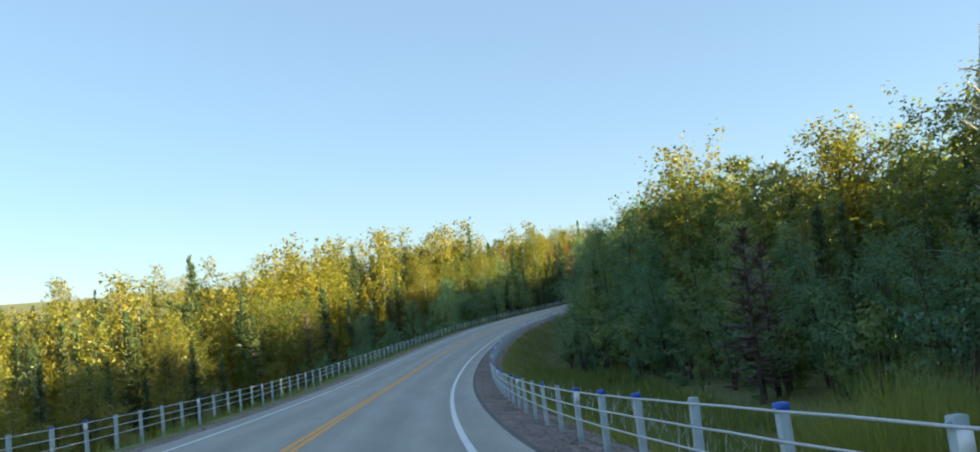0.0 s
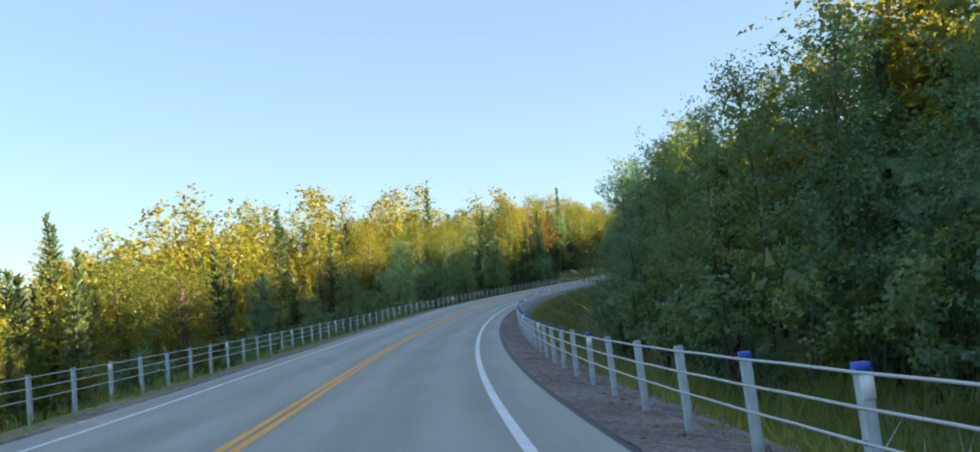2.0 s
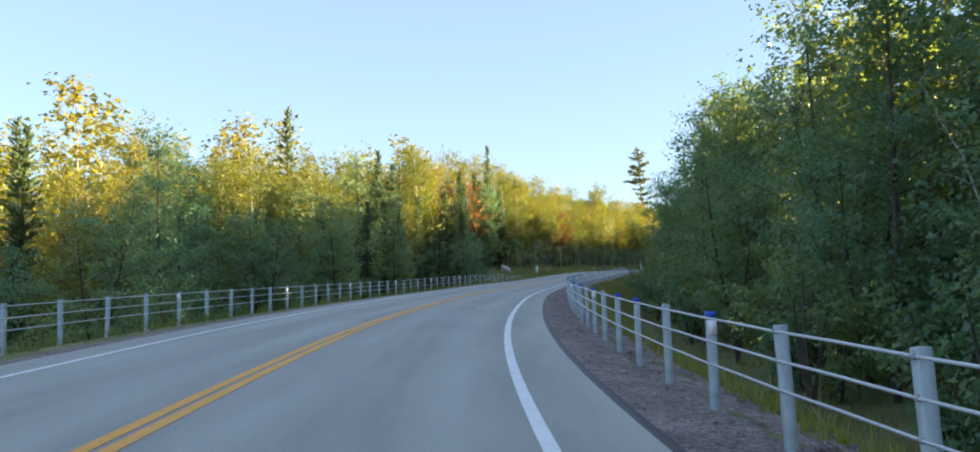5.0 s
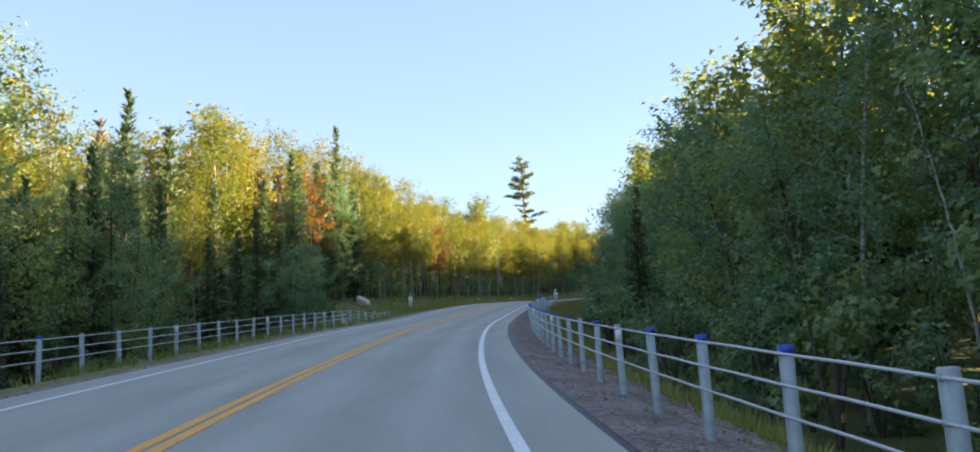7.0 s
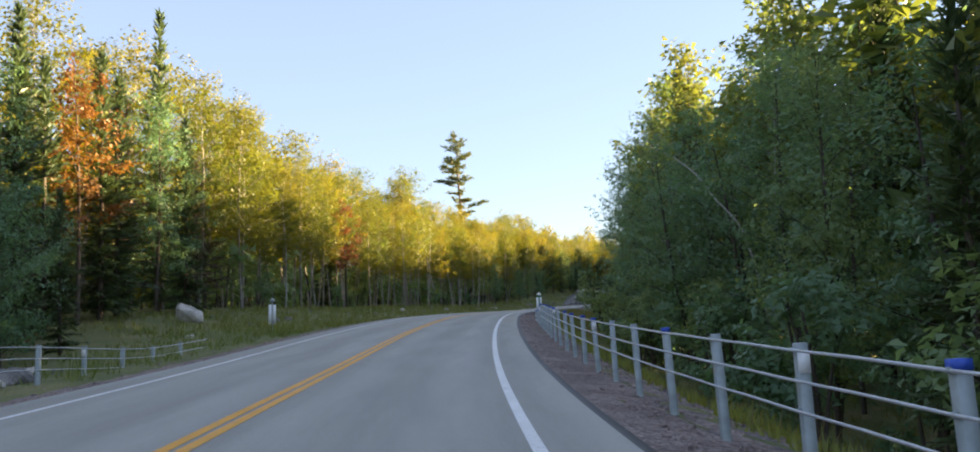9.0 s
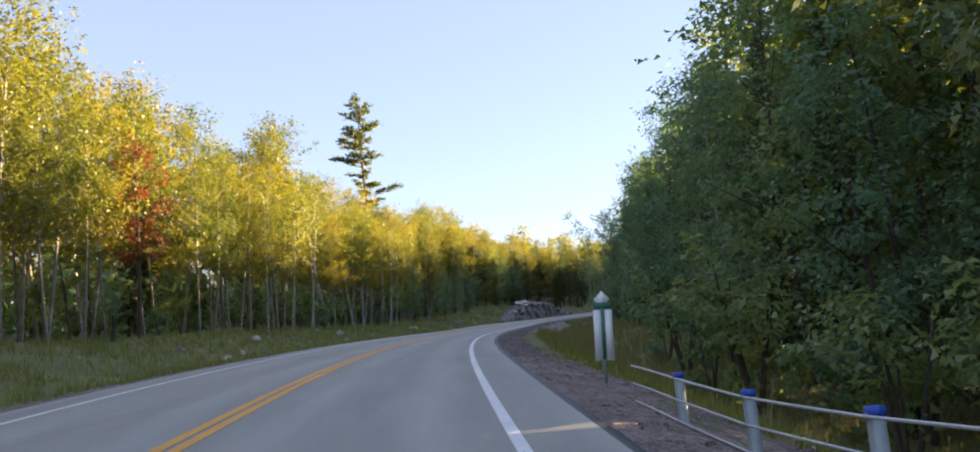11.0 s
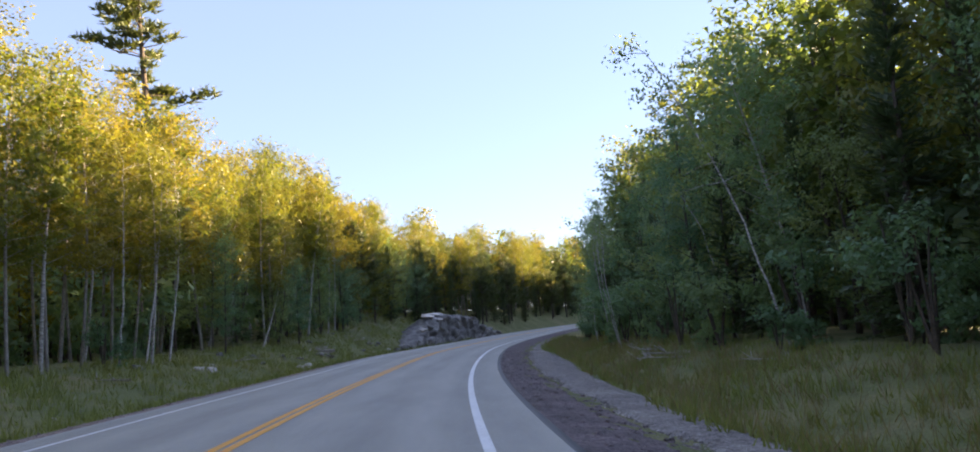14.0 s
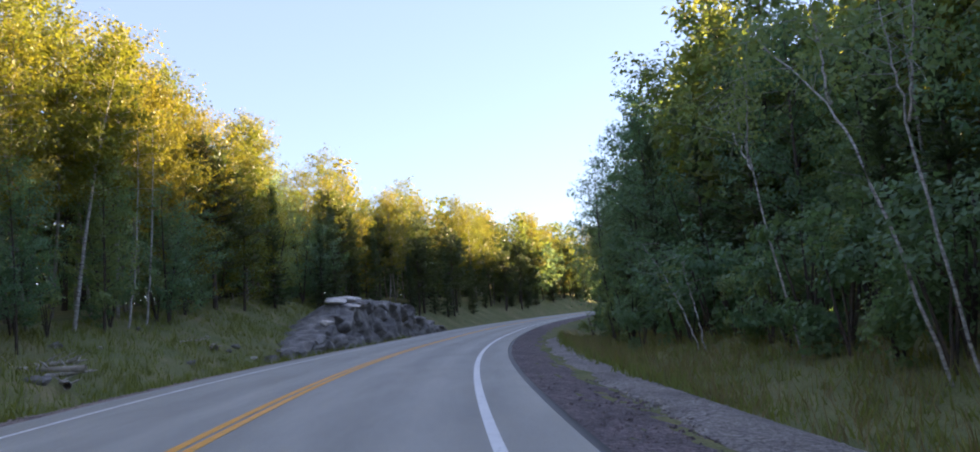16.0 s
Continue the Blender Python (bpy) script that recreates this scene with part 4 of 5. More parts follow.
plant("dead_tree", 31, -14.0, 0.5, rng)
plant("dead_tree", 121, -57, 1.6, rng)
for s, o, k, tx, ty in ((264, 14.4, 0.95, 0, -6), (294.5, 15.6, 1.0, 0, -5), (152, 12.4, 0.9, 4, -8), (306, 14.6, 0.9, 0, -6)):
    plant("birch", s, o, k, rng, tilt=(tx, ty), rz=turn_at(s))
bent_birch([[(177.6, 11.4, None), (177.9, 10.7, 3.1), (179.0, 10.1, 4.1), (180.8, 9.9, 5.2), (183.6, 9.6, 6.3), (187.5, 9.2, 7.3)]], 1, 0.04, 50, "bare white birch bending over towards the road")
bent_birch([[(185.4, 11.2, None), (185.9, 11.0, -0.3), (186.6, 11.0, 0.35), (187.6, 11.0, 1.2), (189, 11.0, 2.3)]], 2, 0.03, 20)
bent_birch([[(181.4, 11.2, None), (181.8, 11.0, 0.95), (183.4, 11.0, 1.25), (184.9, 11.0, 1.7)]], 3, 0.022, 20)
bent_birch([[(186.6, 11.6, None), (186.8, 11.2, 3.6), (187.6, 11.0, 4.9), (191.4, 11.0, 5.75), (196.4, 11.0, 6.3)]], 4, 0.034, 120, "white birch arching over in the foliage")
bent_birch([[(285.2, 10.9, None), (285.8, 10.3, 3.2), (287.0, 10.3, 4.7), (289.7, 10.3, 6.4), (291.5, 10.3, 7.6)], [(287.1, 10.3, 4.8), (287.3, 10.3, 5.7), (287.5, 10.3, 7.0)]], 5, 0.036, 320, "forked white birch at the edge of the woods")
bent_birch([[(284.2, 10.9, None), (284.3, 10.3, 3.5), (284.4, 10.3, 4.4), (284.7, 10.3, 5.3), (285.0, 10.3, 6.8)], [(284.3, 10.3, 3.9), (284.0, 10.3, 4.7), (283.6, 10.3, 6.0)]], 6, 0.032, 320, "two-stemmed white birch at the edge of the woods")
bent_birch([[(292.2, 11.0, None), (292.7, 10.4, 4.6), (293.3, 10.4, 5.7), (293.3, 10.4, 6.7)], [(292.6, 10.4, 4.4), (293.4, 10.4, 5.1), (295.1, 10.4, 6.6)], [(292.8, 10.4, 4.7), (292.4, 10.4, 6.0), (292.1, 10.4, 7.0)]], 7, 0.033, 280, "clump of three white birch stems")
bent_birch([[(300.4, 10.4, None), (301.1, 10.3, 0.7), (304.9, 10.3, 2.2), (309.8, 10.3, 3.85)], [(299.5, 10.4, None), (299.7, 10.3, 0.9), (300.8, 10.3, 1.95), (301.8, 10.3, 2.9)]], 8, 0.034, 200, "slanting white birch stems by the roadside")
bent_birch([[(240.0, 12.6, None), (240.2, 12.5, 0.3), (241.3, 12.5, 1.5), (242.5, 12.5, 2.75), (243.6, 12.6, 4.0)], [(240.0, 12.6, None), (240.1, 12.5, 1.2), (240.4, 12.5, 2.3), (240.8, 12.6, 3.6)]], 9, 0.044, 120, "pair of white birch stems leaning from the woods")
bent_birch([[(233.0, 13.8, None), (233.5, 12.6, 3.2), (237.5, 12.4, 4.2), (241, 12.2, 5.8)]], 10, 0.034, 200, "bent white birch in the green foliage")
bent_birch([[(261.5, 12.8, None), (261.9, 12.2, 3.5), (262.6, 11.2, 6.8), (263.6, 9.9, 10.1)]], 14, 0.05, 900, "slim birch leaning its thin top over the roadside")
bent_birch([[(134.2, 11.9, None), (134.3, 11.5, 1.4), (134.6, 11.5, 2.4), (135.2, 11.5, 3.85), (135.9, 11.5, 5.2)]], 15, 0.04, 160)
for i, (s0, s1, h1) in enumerate(((241.0, 241.4, 7.5), (246.4, 247.9, 8.0), (250.7, 253.0, 8.5), (275.8, 278.6, 9.0), (278.6, 280.8, 7.0), (273.0, 274.0, 7.5), (293.8, 299.9, 7.4), (309.6, 311.2, 8.0), (311.4, 312.8, 9.0))):
    bent_birch([[(s0, -11.5, None), (s0 + 0.45 * (s1 - s0), -11.5, 0.45 * h1), (s1, -11.6, h1), (s1 + 0.5, -11.8, h1 + 2.5)]], 30 + i, 0.055, 300, "slender white birch stem before the aspens", LEAF)
bent_birch([[(270.0, 13.8, None), (271.5, 13.2, 5.1), (273.5, 13.0, 6.4), (275, 12.9, 7.4)]], 11, 0.022, 260)
bent_birch([[(142, 12.2, None), (142.5, 11.4, 2.4), (144, 10.8, 4.4)]], 12, 0.027, 140)
bent_birch([[(102, 12.4, None), (102.6, 11.8, 2.8), (104, 11.4, 5.0)]], 13, 0.031, 160)
for s, o, k in ((243.5, 15.0, 0.95), (247, 14.8, 1.0), (250.5, 15.0, 0.98)):
    plant("aspen", s, o, k, rng)
for s, o, k in ((56.5, 26.6, 1.5), (59.5, 28.5, 1.4), (53.5, 29.0, 1.3), (61, 25.5, 1.2), (47, 30, 1.35), (43, 31, 1.45)):
    plant("sunlit_maple", s, o, k, rng)
plant("spruce", 199, 13.3, 1.45, rng)
for s, o, k in ((296.5, -12.2, 0.95), (277.5, -11.9, 0.8), (257, -12.0, 1.0), (263, -11.6, 0.9), (306, -12.0, 0.95), (310, -12.6, 0.95), (311.5, -12.8, 1.0), (268, -12.2, 0.9)):
    plant("pole_birch", s, o, k, rng, tilt=(rng.uniform(-6, 6), rng.uniform(-6, 6)))


def right_edge(s):
    return float(19.0 - 7.6 * smooth(18, 70, s) - 0.9 * smooth(110, 180, s) + 3.3 * smooth(206, 228, s) - 0.4 * smooth(250, 270, s) - 3.4 * smooth(285, 325, s))


# ---- right-hand woods, three rows as single trees ----
rng = random.Random(21)
s = -20.0
while s < 395:
    e = right_edge(s)
    kind = rng.choices(["aspen", "maple", "birch", "spruce"], [0.42, 0.36, 0.06, 0.16] if s < 205 else [0.32, 0.2, 0.06, 0.42])[0]
    plant(kind, s, e + rng.uniform(0.0, 2.2), rng.uniform(0.72, 1.02) * (0.74 + 0.15 * float(smooth(40, 60, s)) + 0.12 * float(smooth(88, 104, s)) - 0.13 * float(smooth(142, 152, s) * (1 - smooth(172, 184, s))) + 0.02 * float(smooth(226, 236, s) * (1 - smooth(258, 270, s)))), rng)
    for _ in range(2 if s < 205 else 1):
        plant("shrub", s + rng.uniform(-1.5, 1.5), e + rng.uniform(-1.4, 0.8), rng.uniform(0.5, 1.25), rng)
    s += rng.uniform(2.0, 3.4)
# The row starts behind the camera: unseen trees there keep sun off the road.
s = -34.0
while s < 395:
    e = right_edge(s)
    plant(rng.choices(["back_aspen", "spruce", "dead_tree"], [0.8, 0.17, 0.03])[0], s, e + rng.uniform(3.2, 6.2), rng.uniform(0.95, 1.2) * (0.72 + 0.17 * float(smooth(40, 60, s)) + 0.14 * float(smooth(90, 106, s)) + 0.12 * float(smooth(180, 195, s))), rng)
    s += rng.uniform(2.6, 4.2)

for s in np.arange(284, 314, 1.5):                # young growth round the birch stems
    plant("shrub", float(s) + rng.uniform(-0.5, 0.5), 11.4 + rng.uniform(-0.3, 0.7), rng.uniform(0.7, 1.3), rng)
for s in (178, 184, 191, 232, 240, 243, 269, 317, 320):
    plant("shrub", s, 11.2 + (1.4 if s > 200 else 0), rng.uniform(0.8, 1.2), rng)

# ---- left-hand woods ----
rng = random.Random(31)
s = 18.0
while s < 150:                                   # valley trees below the rail
    for o in (-13.5, -18.5, -24.5):
        oo = o - rng.uniform(0, 4.0)
        kind = rng.choices(["valley_tree", "young_pine", "spruce", "dead_spruce", "shrub"], [0.36, 0.24, 0.33, 0.05, 0.02])[0]
        low = 0.5 + 0.3 * float(smooth(95, 150, s)) if o > -14 else (0.68 if o > -20 else 0.76) + 0.44 * float(smooth(60, 108, s))
        plant(kind, s + rng.uniform(-1.5, 1.5), oo, low * rng.uniform(0.65, 1.15), rng)
    if s > 60:
        plant("shrub", s, -rng.uniform(9.0, 12.5), rng.uniform(0.6, 1.1), rng)
    s += rng.uniform(3.6, 5.0)
s = 84.0
while s < 150:                                   # dark green growth just below the rail
    plant(rng.choice(["maple", "maple", "aspen", "spruce"]), s, -rng.uniform(9.6, 12.6), rng.uniform(0.42, 0.6) + 0.28 * float(smooth(95, 125, s)), rng)
    s += rng.uniform(1.8, 2.8)
s = 128.0
while s < 200:                                   # dark wall of spruce and aspen
    for o in (-10.6, -14.5, -18.0):
        kind = rng.choices(["golden_aspen", "spruce", "aspen", "dead_spruce"], [0.1, 0.6, 0.24, 0.06] if o > -12 else [0.56, 0.38, 0.0, 0.06])[0]
        plant(kind, s + rng.uniform(-1, 1), o - rng.uniform(0, 2.5) - 1.2 * float(smooth(175, 195, s)), rng.uniform(0.8, 1.1) * (0.66 if o > -12 and s < 180 else (0.8 if s < 172 else 0.86)) * (1 + 0.17 * float(smooth(160, 180, s))) * (1.16 if kind == "spruce" else 1.0), rng)
    if s < 178:
        plant(rng.choice(["maple", "maple", "aspen", "spruce"]), s, -rng.uniform(8.8, 10.6), rng.uniform(0.45, 0.68), rng)
    s += rng.uniform(2.2, 3.4)
s = 200.0
while s < 330:                                   # tall thin aspens with bare trunks
    for o in (-12.2, -15.4):
        kind = rng.choices(["golden_aspen", "pole_birch", "spruce"], [0.8, 0.12, 0.08])[0]
        plant(kind, s + rng.uniform(-1, 1), o - rng.uniform(0, 2.4), rng.uniform(0.82, 1.1) * (0.85 if o > -13 else 1.0) * (1.0 - 0.02 * float(1 - smooth(230, 240, s)) + 0.04 * float(smooth(240, 255, s)) + 0.06 * float(smooth(270, 290, s))), rng)
    if rng.random() < 0.3:
        plant("shrub", s, -rng.uniform(11.8, 15), rng.uniform(0.5, 0.9), rng)
    s += rng.uniform(2.0, 3.1)
s = 284.0
while s < 345:                                   # young green growth in front of the trunks
    plant(rng.choices(["maple", "aspen", "spruce"], [0.45, 0.3, 0.25])[0], s, -rng.uniform(10.8, 13.5), rng.uniform(0.5, 0.8), rng)
    s += rng.uniform(2.4, 4.0)
s = 318.0
while s < 470:                                   # beyond the rock cut
    for o in (-10.2, -13.0, -16.5):
        kind = rng.choices(["golden_aspen", "spruce", "valley_tree", "pine"], [0.40, 0.38, 0.06, 0.16])[0]
        plant(kind, s + rng.uniform(-1, 1), o - rng.uniform(0, 3.0), rng.uniform(0.85, 1.10) * (0.84 + 0.06 * float(smooth(345, 375, s)) + 0.05 * float(smooth(392, 408, s))), rng)
    s += rng.uniform(2.8, 4.2)


s = 352.0
while s < 420:                                   # dark conifers before the far trees
    plant(rng.choice(["spruce", "spruce", "pine"]), s, -rng.uniform(8.8, 11.0), rng.uniform(0.55, 0.8), rng)
    s += rng.uniform(2.2, 3.6)


# ---- woods further back, too many to count ----
def woods(name, kinds, spots, label, seed, grow=2.05):
    """One object of many trees, wood and leaves with their own materials."""
    rng = np.random.default_rng(seed)
    vs, qs, ms, n, mats = [], [], [], 0, []
    for s, o, k in spots:
        model = SHELF[kinds[rng.integers(len(kinds))]]
        model = model[rng.integers(len(model))]
        p = np.array(at(s, o, -0.1))
        k = k * float(stretch(s))
        a = rng.uniform(0, 2 * np.pi)
        turn = np.array([[np.cos(a), -np.sin(a), 0], [np.sin(a), np.cos(a), 0], [0, 0, 1]])
        for bag, mat, keep in ((model["wood"], model["wm"], 1.0), (model["crown"], model["lm"], THIN)):
            if bag is None:
                continue
            v, q = bag.arrays()
            if keep < 1.0:
                # fewer, larger leaves
                m = rng.random(len(q)) < keep
                c = v.reshape(-1, 3, 3)[m]
                mid = c.mean(1, keepdims=True)
                v = (mid + (c - mid) * grow).reshape(-1, 3)
                q = np.arange(len(v)).reshape(-1, 3)
            else:
                q = q[: 6 * 6]                    # the trunk alone
                v = v[: 6 * 7]
                q = np.concatenate([q[:, [0, 1, 2]], q[:, [0, 2, 3]]])
            if mat not in mats:
                mats.append(mat)
            vs.append((v * k) @ turn.T + p)
            qs.append(q + n)
            ms.append(np.full(len(q), mats.index(mat)))
            n += len(v)
    me = quads_mesh(name, np.concatenate(vs), np.concatenate(qs), mats[0])
    for m in mats[1:]:
        me.materials.append(m)
    me.polygons.foreach_set("material_index", np.concatenate(ms).astype(np.int32))
    me.update()
    ob = new(name, me)
    return tagged(ob, label, "woods", kind="stuff")


THIN = 0.11
rng = random.Random(41)
spots = []
# Hidden trees and those behind the camera are added to block the low sun.
for k in range(760):
    s = rng.uniform(-120, 520) if k < 480 else rng.uniform(125, 520)
    spots.append((s, right_edge(s) + 7.5 + 42 * rng.random() ** 1.5, rng.uniform(0.95, 1.2) * (0.62 + 0.38 * float(smooth(72, 112, s)) + 0.1 * float(smooth(115, 145, s)) + 0.22 * float(smooth(295, 335, s)) + (0.25 if s < 25 else 0.0))))
spots += [(s, right_edge(s) + 6.0 + rng.uniform(0, 36), rng.uniform(0.62, 0.8)) for s in [rng.uniform(-20, 115) for _ in range(150)]]
spots += [(rng.uniform(62, 104), right_edge(80) + rng.uniform(6, 24), rng.uniform(0.82, 0.94)) for _ in range(80)]
# Unseen extra trees that shade the first stretch of road and left rail.
spots += [(rng.uniform(-45, 78), rng.uniform(30, 58), rng.uniform(0.98, 1.2)) for _ in range(150)]
spots += [(s, right_edge(s) + rng.uniform(4.5, 14), rng.uniform(0.85, 1.05)) for s in [rng.uniform(215, 360) for _ in range(110)]]
# More hidden trees to close gaps where sun leaks through.
spots += [(s, right_edge(s) + rng.uniform(4.0, 34), rng.uniform(0.9, 1.08) * (0.84 + 0.16 * float(smooth(72, 112, s)))) for s in [rng.uniform(60, 335) for _ in range(300)]]
woods("woods_east", ["back_aspen", "back_aspen", "maple", "spruce"], spots, "dense green mixed woods rising behind the roadside trees, many unseen and added to block the sun", 1, 3.0)
spots = []
for _ in range(330):
    s = rng.uniform(15, 200)
    spots.append((s, -rng.uniform(28, 80), rng.uniform(0.85, 1.08) * (0.92 + 0.38 * float(smooth(65, 108, s)))))
spots += [(rng.uniform(70, 330), -rng.uniform(80, 160), rng.uniform(1.0, 1.3)) for _ in range(110)]
THIN = 0.16
rng = random.Random(77)
spots += [(rng.uniform(15, 110), -rng.uniform(70, 125), rng.uniform(0.75, 0.95)) for _ in range(70)]
woods("woods_valley", ["valley_tree", "valley_tree", "young_pine", "spruce", "spruce", "golden_aspen"], spots, "yellow-green mixed woods filling the valley", 2, 2.3)
spots = [(rng.uniform(185, 470), -20 - 45 * rng.random() ** 1.3, rng.uniform(0.85, 1.15)) for _ in range(380)]
woods("woods_west", ["golden_aspen", "golden_aspen", "valley_tree", "spruce"], spots, "tall sunlit aspen woods beside the road", 3, 2.4)
# Right-hand trees past the bend are added unseen, to shade the far left trees.
spots = [(rng.uniform(400, 680), rng.uniform(10.5, 60), rng.uniform(0.9, 1.15)) for _ in range(190)] + [(rng.uniform(440, 650), rng.uniform(9.8, 26), rng.uniform(0.9, 1.2)) for _ in range(120)] + [(rng.uniform(425, 560), -rng.uniform(10.5, 40), rng.uniform(0.9, 1.2)) for _ in range(80)]
spots += [(rng.uniform(395, 480), rng.choice([-1, 1]) * rng.uniform(9.5, 26), rng.uniform(0.9, 1.2)) for _ in range(70)]
woods("woods_north", ["back_aspen", "spruce", "spruce", "maple"], spots, "mixed woods where the road bends out of sight, with unseen trees added for shade", 4, 2.6)


spots = [(s, o, rng.uniform(0.8, 1.7)) for s, o in [(rng.uniform(135, 345), -13.5 - 40 * rng.random() ** 1.2) for _ in range(460)]] + [(rng.uniform(180, 345), -rng.uniform(24, 46), rng.uniform(1.6, 2.6)) for _ in range(120)]
spots += [(s, right_edge(s) + rng.uniform(2.0, 26), rng.uniform(0.9, 2.0)) for s in [rng.uniform(-50, 395) for _ in range(420)]]
THIN = 0.10
spots += [(rng.uniform(290, 420), -rng.uniform(18, 48), rng.uniform(1.5, 2.5)) for _ in range(100)]
# Extra shrubs inside the right-hand woods, added to stop low sun leaking through.
spots += [(s, right_edge(s) + rng.uniform(3, 22), rng.uniform(1.2, 2.2)) for s in [rng.uniform(232, 345) for _ in range(150)]]
woods("undergrowth", ["shrub"], spots, "dim leafy undergrowth between the trunks, partly added to stop low sunlight", 5, 2.6)


# ---- grass, weeds, flowers, pebbles, fallen wood ----
def tufts(name, count, s0, s1, lo, hi, height, mat, label, seed, blades=5, width=0.03):
    rng = np.random.default_rng(seed)
    b = Bag(3)
    s = rng.uniform(s0, s1, count)
    o = spread(s, lo + (hi - lo) * rng.random(count))
    clump = wave(s * 3, o * 3, 1.0)
    keep = (clump > rng.uniform(-1.2, 0.5, count)) & (np.abs(o - 6.6 - 0.4 * apron(s)) > 1.05 * apron(s))
    s, o = s[keep], o[keep]
    x, y, z, h = line_at(s)
    base = np.stack([x + np.cos(h) * o, y - np.sin(h) * o, z + rel_ground(s, o)], -1)
    for _ in range(blades):
        n = len(base)
        ln = height * rng.uniform(0.45, 1.25, n) * (1 + 0.3 * clump[keep])
        d = rng.normal(size=(n, 3)) * [0.35, 0.35, 0.1] + [0, 0, 1.0]
        c = base + rng.normal(size=(n, 3)) * [0.09, 0.09, 0.0] + d * (ln * 0.42)[:, None]
        b.blades(c, d, ln, width * rng.uniform(0.7, 1.5, n), rng)
    return tagged(new(name, b.mesh(name, mat)), label, "grass", kind="stuff")


tufts("grass", 9000, -15, 215, 6.1, 13.5, 0.32, GRASS, "uneven green roadside grass below the rail", 1)
tufts("grass", 8500, 205, 330, 6.6, 13.0, 0.34, GRASS, "uneven green roadside grass before the woods", 2)
tufts("grass", 12000, 183, 345, -13.0, -5.5, 0.36, GRASS, "green grass on the bank beside the road", 3)
tufts("grass", 4500, 5, 190, -9.5, -5.5, 0.34, GRASS, "grass on the embankment under the rail", 4)
tufts("grass", 14000, -15, 208, 6.15, 8.6, 0.2, YOUNG_GRASS, "short yellow-green grass along the guardrail", 10)
tufts("dry_grass", 6000, 200, 330, 6.9, 12.0, 0.6, DRY_GRASS, "thin dry brown grass stalks", 5, 3, 0.018)
tufts("dry_grass", 2200, -10, 205, 6.2, 10.0, 0.5, DRY_GRASS, "thin dry grass stalks by the guardrail", 6, 3, 0.018)
tufts("tall_grass", 800, 13, 21, 10.4, 14.0, 2.3, YOUNG_GRASS, "tall bright green grass clump", 7, 7, 0.03)
tufts("weeds", 3200, 5, 62, 8.0, 13.0, 0.95, GRASS, "leafy green weeds by the roadside", 8, 5, 0.08)
tufts("wildflowers", 900, 12, 46, 8.0, 11.5, 1.0, PETAL, "white wildflower heads among the weeds", 9, 1, 0.05)


def pebbles(name, count, s0, s1, lo, hi, mat, label, seed):
    rng = np.random.default_rng(seed)
    s, o = rng.uniform(s0, s1, count), rng.uniform(lo, hi, count)
    x, y, z, h = line_at(s)
    p = np.stack([x + np.cos(h) * o, y - np.sin(h) * o, z + rel_ground(s, o) + 0.01], -1)
    k = (rng.random(count) ** 2.5 * 0.055 + 0.012)[:, None, None]
    shape = np.array([(-1, -1, -0.6), (1, -0.9, -0.6), (0.9, 1, -0.6), (-1, 0.9, -0.6), (-0.5, -0.6, 0.6), (0.6, -0.5, 0.5), (0.5, 0.6, 0.6), (-0.6, 0.5, 0.45)])
    a = rng.uniform(0, 6.28, count)
    rot = np.stack([np.stack([np.cos(a), -np.sin(a), 0 * a], -1), np.stack([np.sin(a), np.cos(a), 0 * a], -1), np.stack([0 * a, 0 * a, 1 + 0 * a], -1)], -2)
    v = np.einsum("nij,kj->nki", rot, shape) * k * rng.uniform(0.6, 1.3, (count, 1, 3)) + p[:, None]
    f = np.array([(4, 5, 6, 7), (0, 1, 5, 4), (1, 2, 6, 5), (2, 3, 7, 6), (3, 0, 4, 7)])
    q = (f[None] + 8 * np.arange(count)[:, None, None]).reshape(-1, 4)
    return tagged(new(name, quads_mesh(name, v.reshape(-1, 3), q, mat)), label, "gravel", kind="stuff")


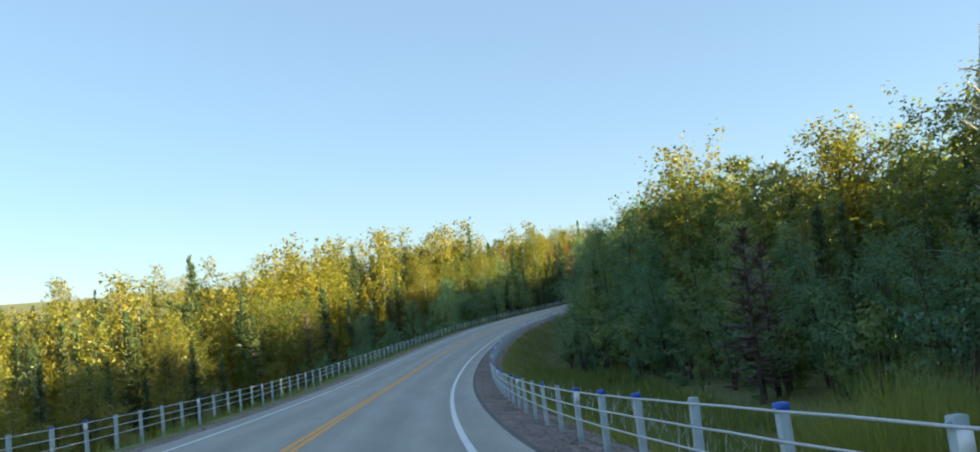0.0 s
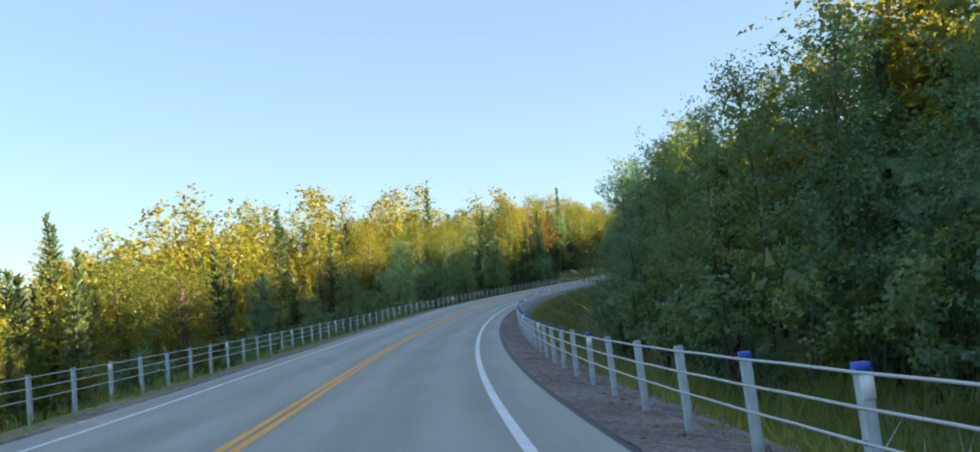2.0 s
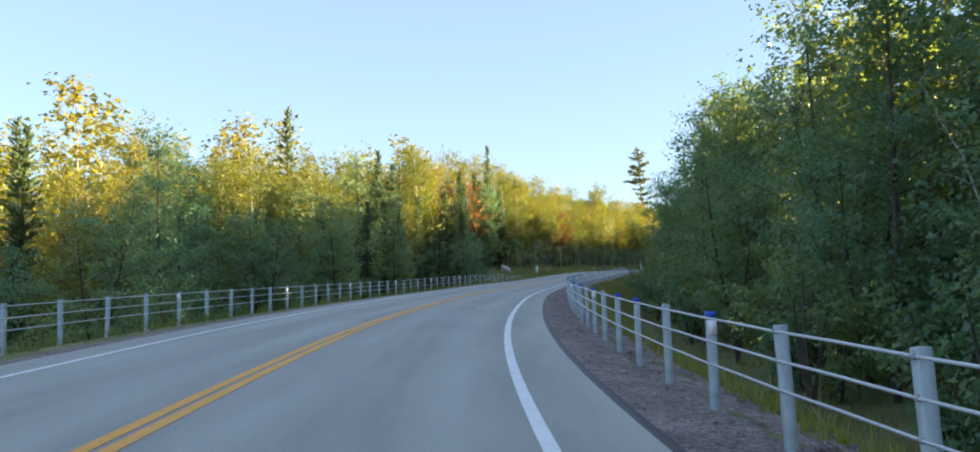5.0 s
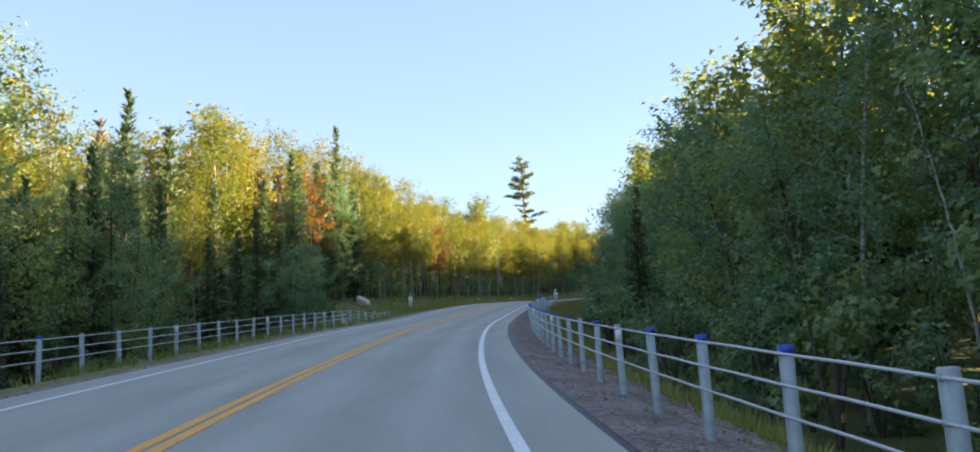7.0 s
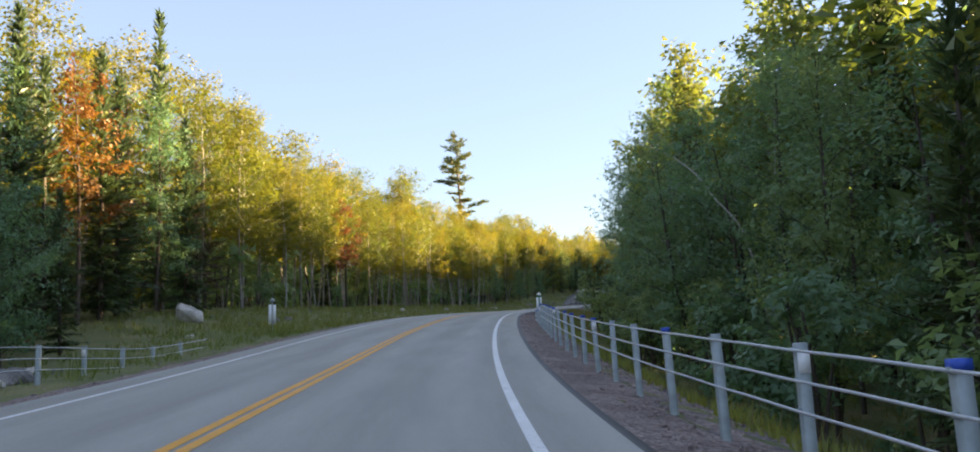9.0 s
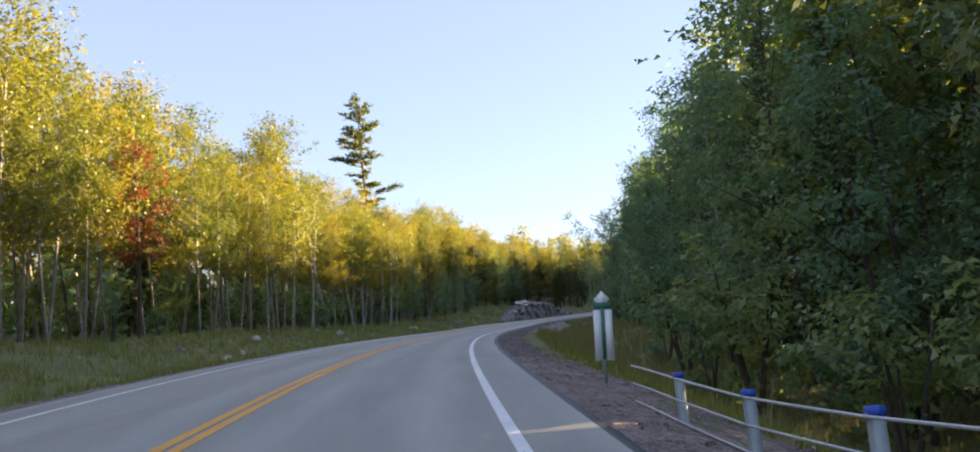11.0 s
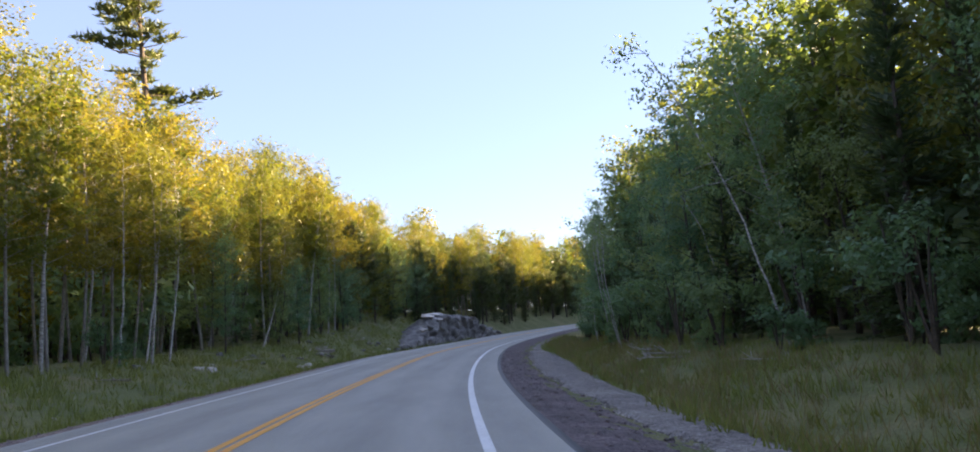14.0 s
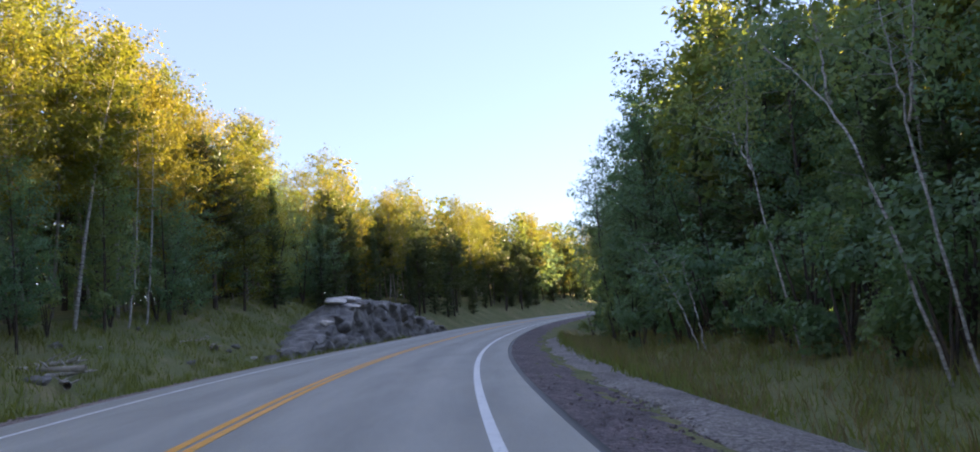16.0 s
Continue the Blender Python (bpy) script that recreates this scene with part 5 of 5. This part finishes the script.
pebbles("gravel", 1800, 206, 290, 4.6, 6.0, DARK_GRAVEL, "loose dark stones on the shoulder", 4)
pebbles("gravel", 6500, -5, 206, 4.6, 6.6, GRAVEL, "loose gravel stones on the shoulder", 1)
pebbles("gravel", 6500, 241, 290, 5.9, 7.9, CRUSHED, "grey crushed stone on the wide shoulder", 2)
pebbles("gravel", 1500, 5, 300, -5.6, -4.2, GRAVEL, "gravel stones along the far shoulder", 3)


def fallen_branch(s, o, length, turn, seed, thick=0.05):
    rng = np.random.default_rng(seed)
    b = Bag()
    t = np.linspace(0, 1, 6)
    pts = np.stack([length * (t - 0.5), 0.1 * length * np.sin(t * 3 + seed), 0.05 + 0.12 * t], -1)
    b.tube(pts, thick * (1 - t) + 0.012, 6)
    for _ in range(7):
        i = rng.integers(1, 5)
        d = np.array([0.5, rng.uniform(-1, 1), rng.uniform(0, 0.7)]) * length * 0.25
        b.tube([pts[i], pts[i] + d * 0.6, pts[i] + d], [0.36 * thick, 0.24 * thick, 0.004], 4)
    ob = new("fallen_branch", b.mesh("fallen_branch", DEAD_WOOD, True))
    ob.matrix_world = Matrix.Translation(at(s, o)) @ pose(0, 0, 0, 0, 0, turn)
    tagged(ob, "bleached fallen branch lying in the grass", "branch", "fallen branches")


for i, (s, o, ln, tr) in enumerate(((298.5, -9.1, 2.8, 30), (292, -8.4, 2.2, 70), (284, -9.6, 2.4, 10), (268, -9.8, 2.0, 120), (250, -9.2, 2.6, 50), (236, -9.0, 2.0, 100), (272, 10.6, 3.2, 20), (276, 11.2, 2.6, 80), (269, 11.0, 2.4, 140), (283, 11.4, 2.6, 60), (260, 11.6, 1.8, 90), (312, -9.6, 2.2, 15))):
    fallen_branch(s, o, ln, tr, i)
for i, (s, o, ln, tr) in enumerate(((298.2, -8.4, 2.2, 35), (297.4, -8.9, 2.4, 150), (296.6, -8.0, 1.8, 80), (299.2, -9.2, 1.9, 5), (312, -8.8, 1.6, 60), (270.5, 11.4, 2.6, 110), (274, 10.9, 2.2, 45))):
    fallen_branch(s, o, ln, tr, 20 + i, 0.11)
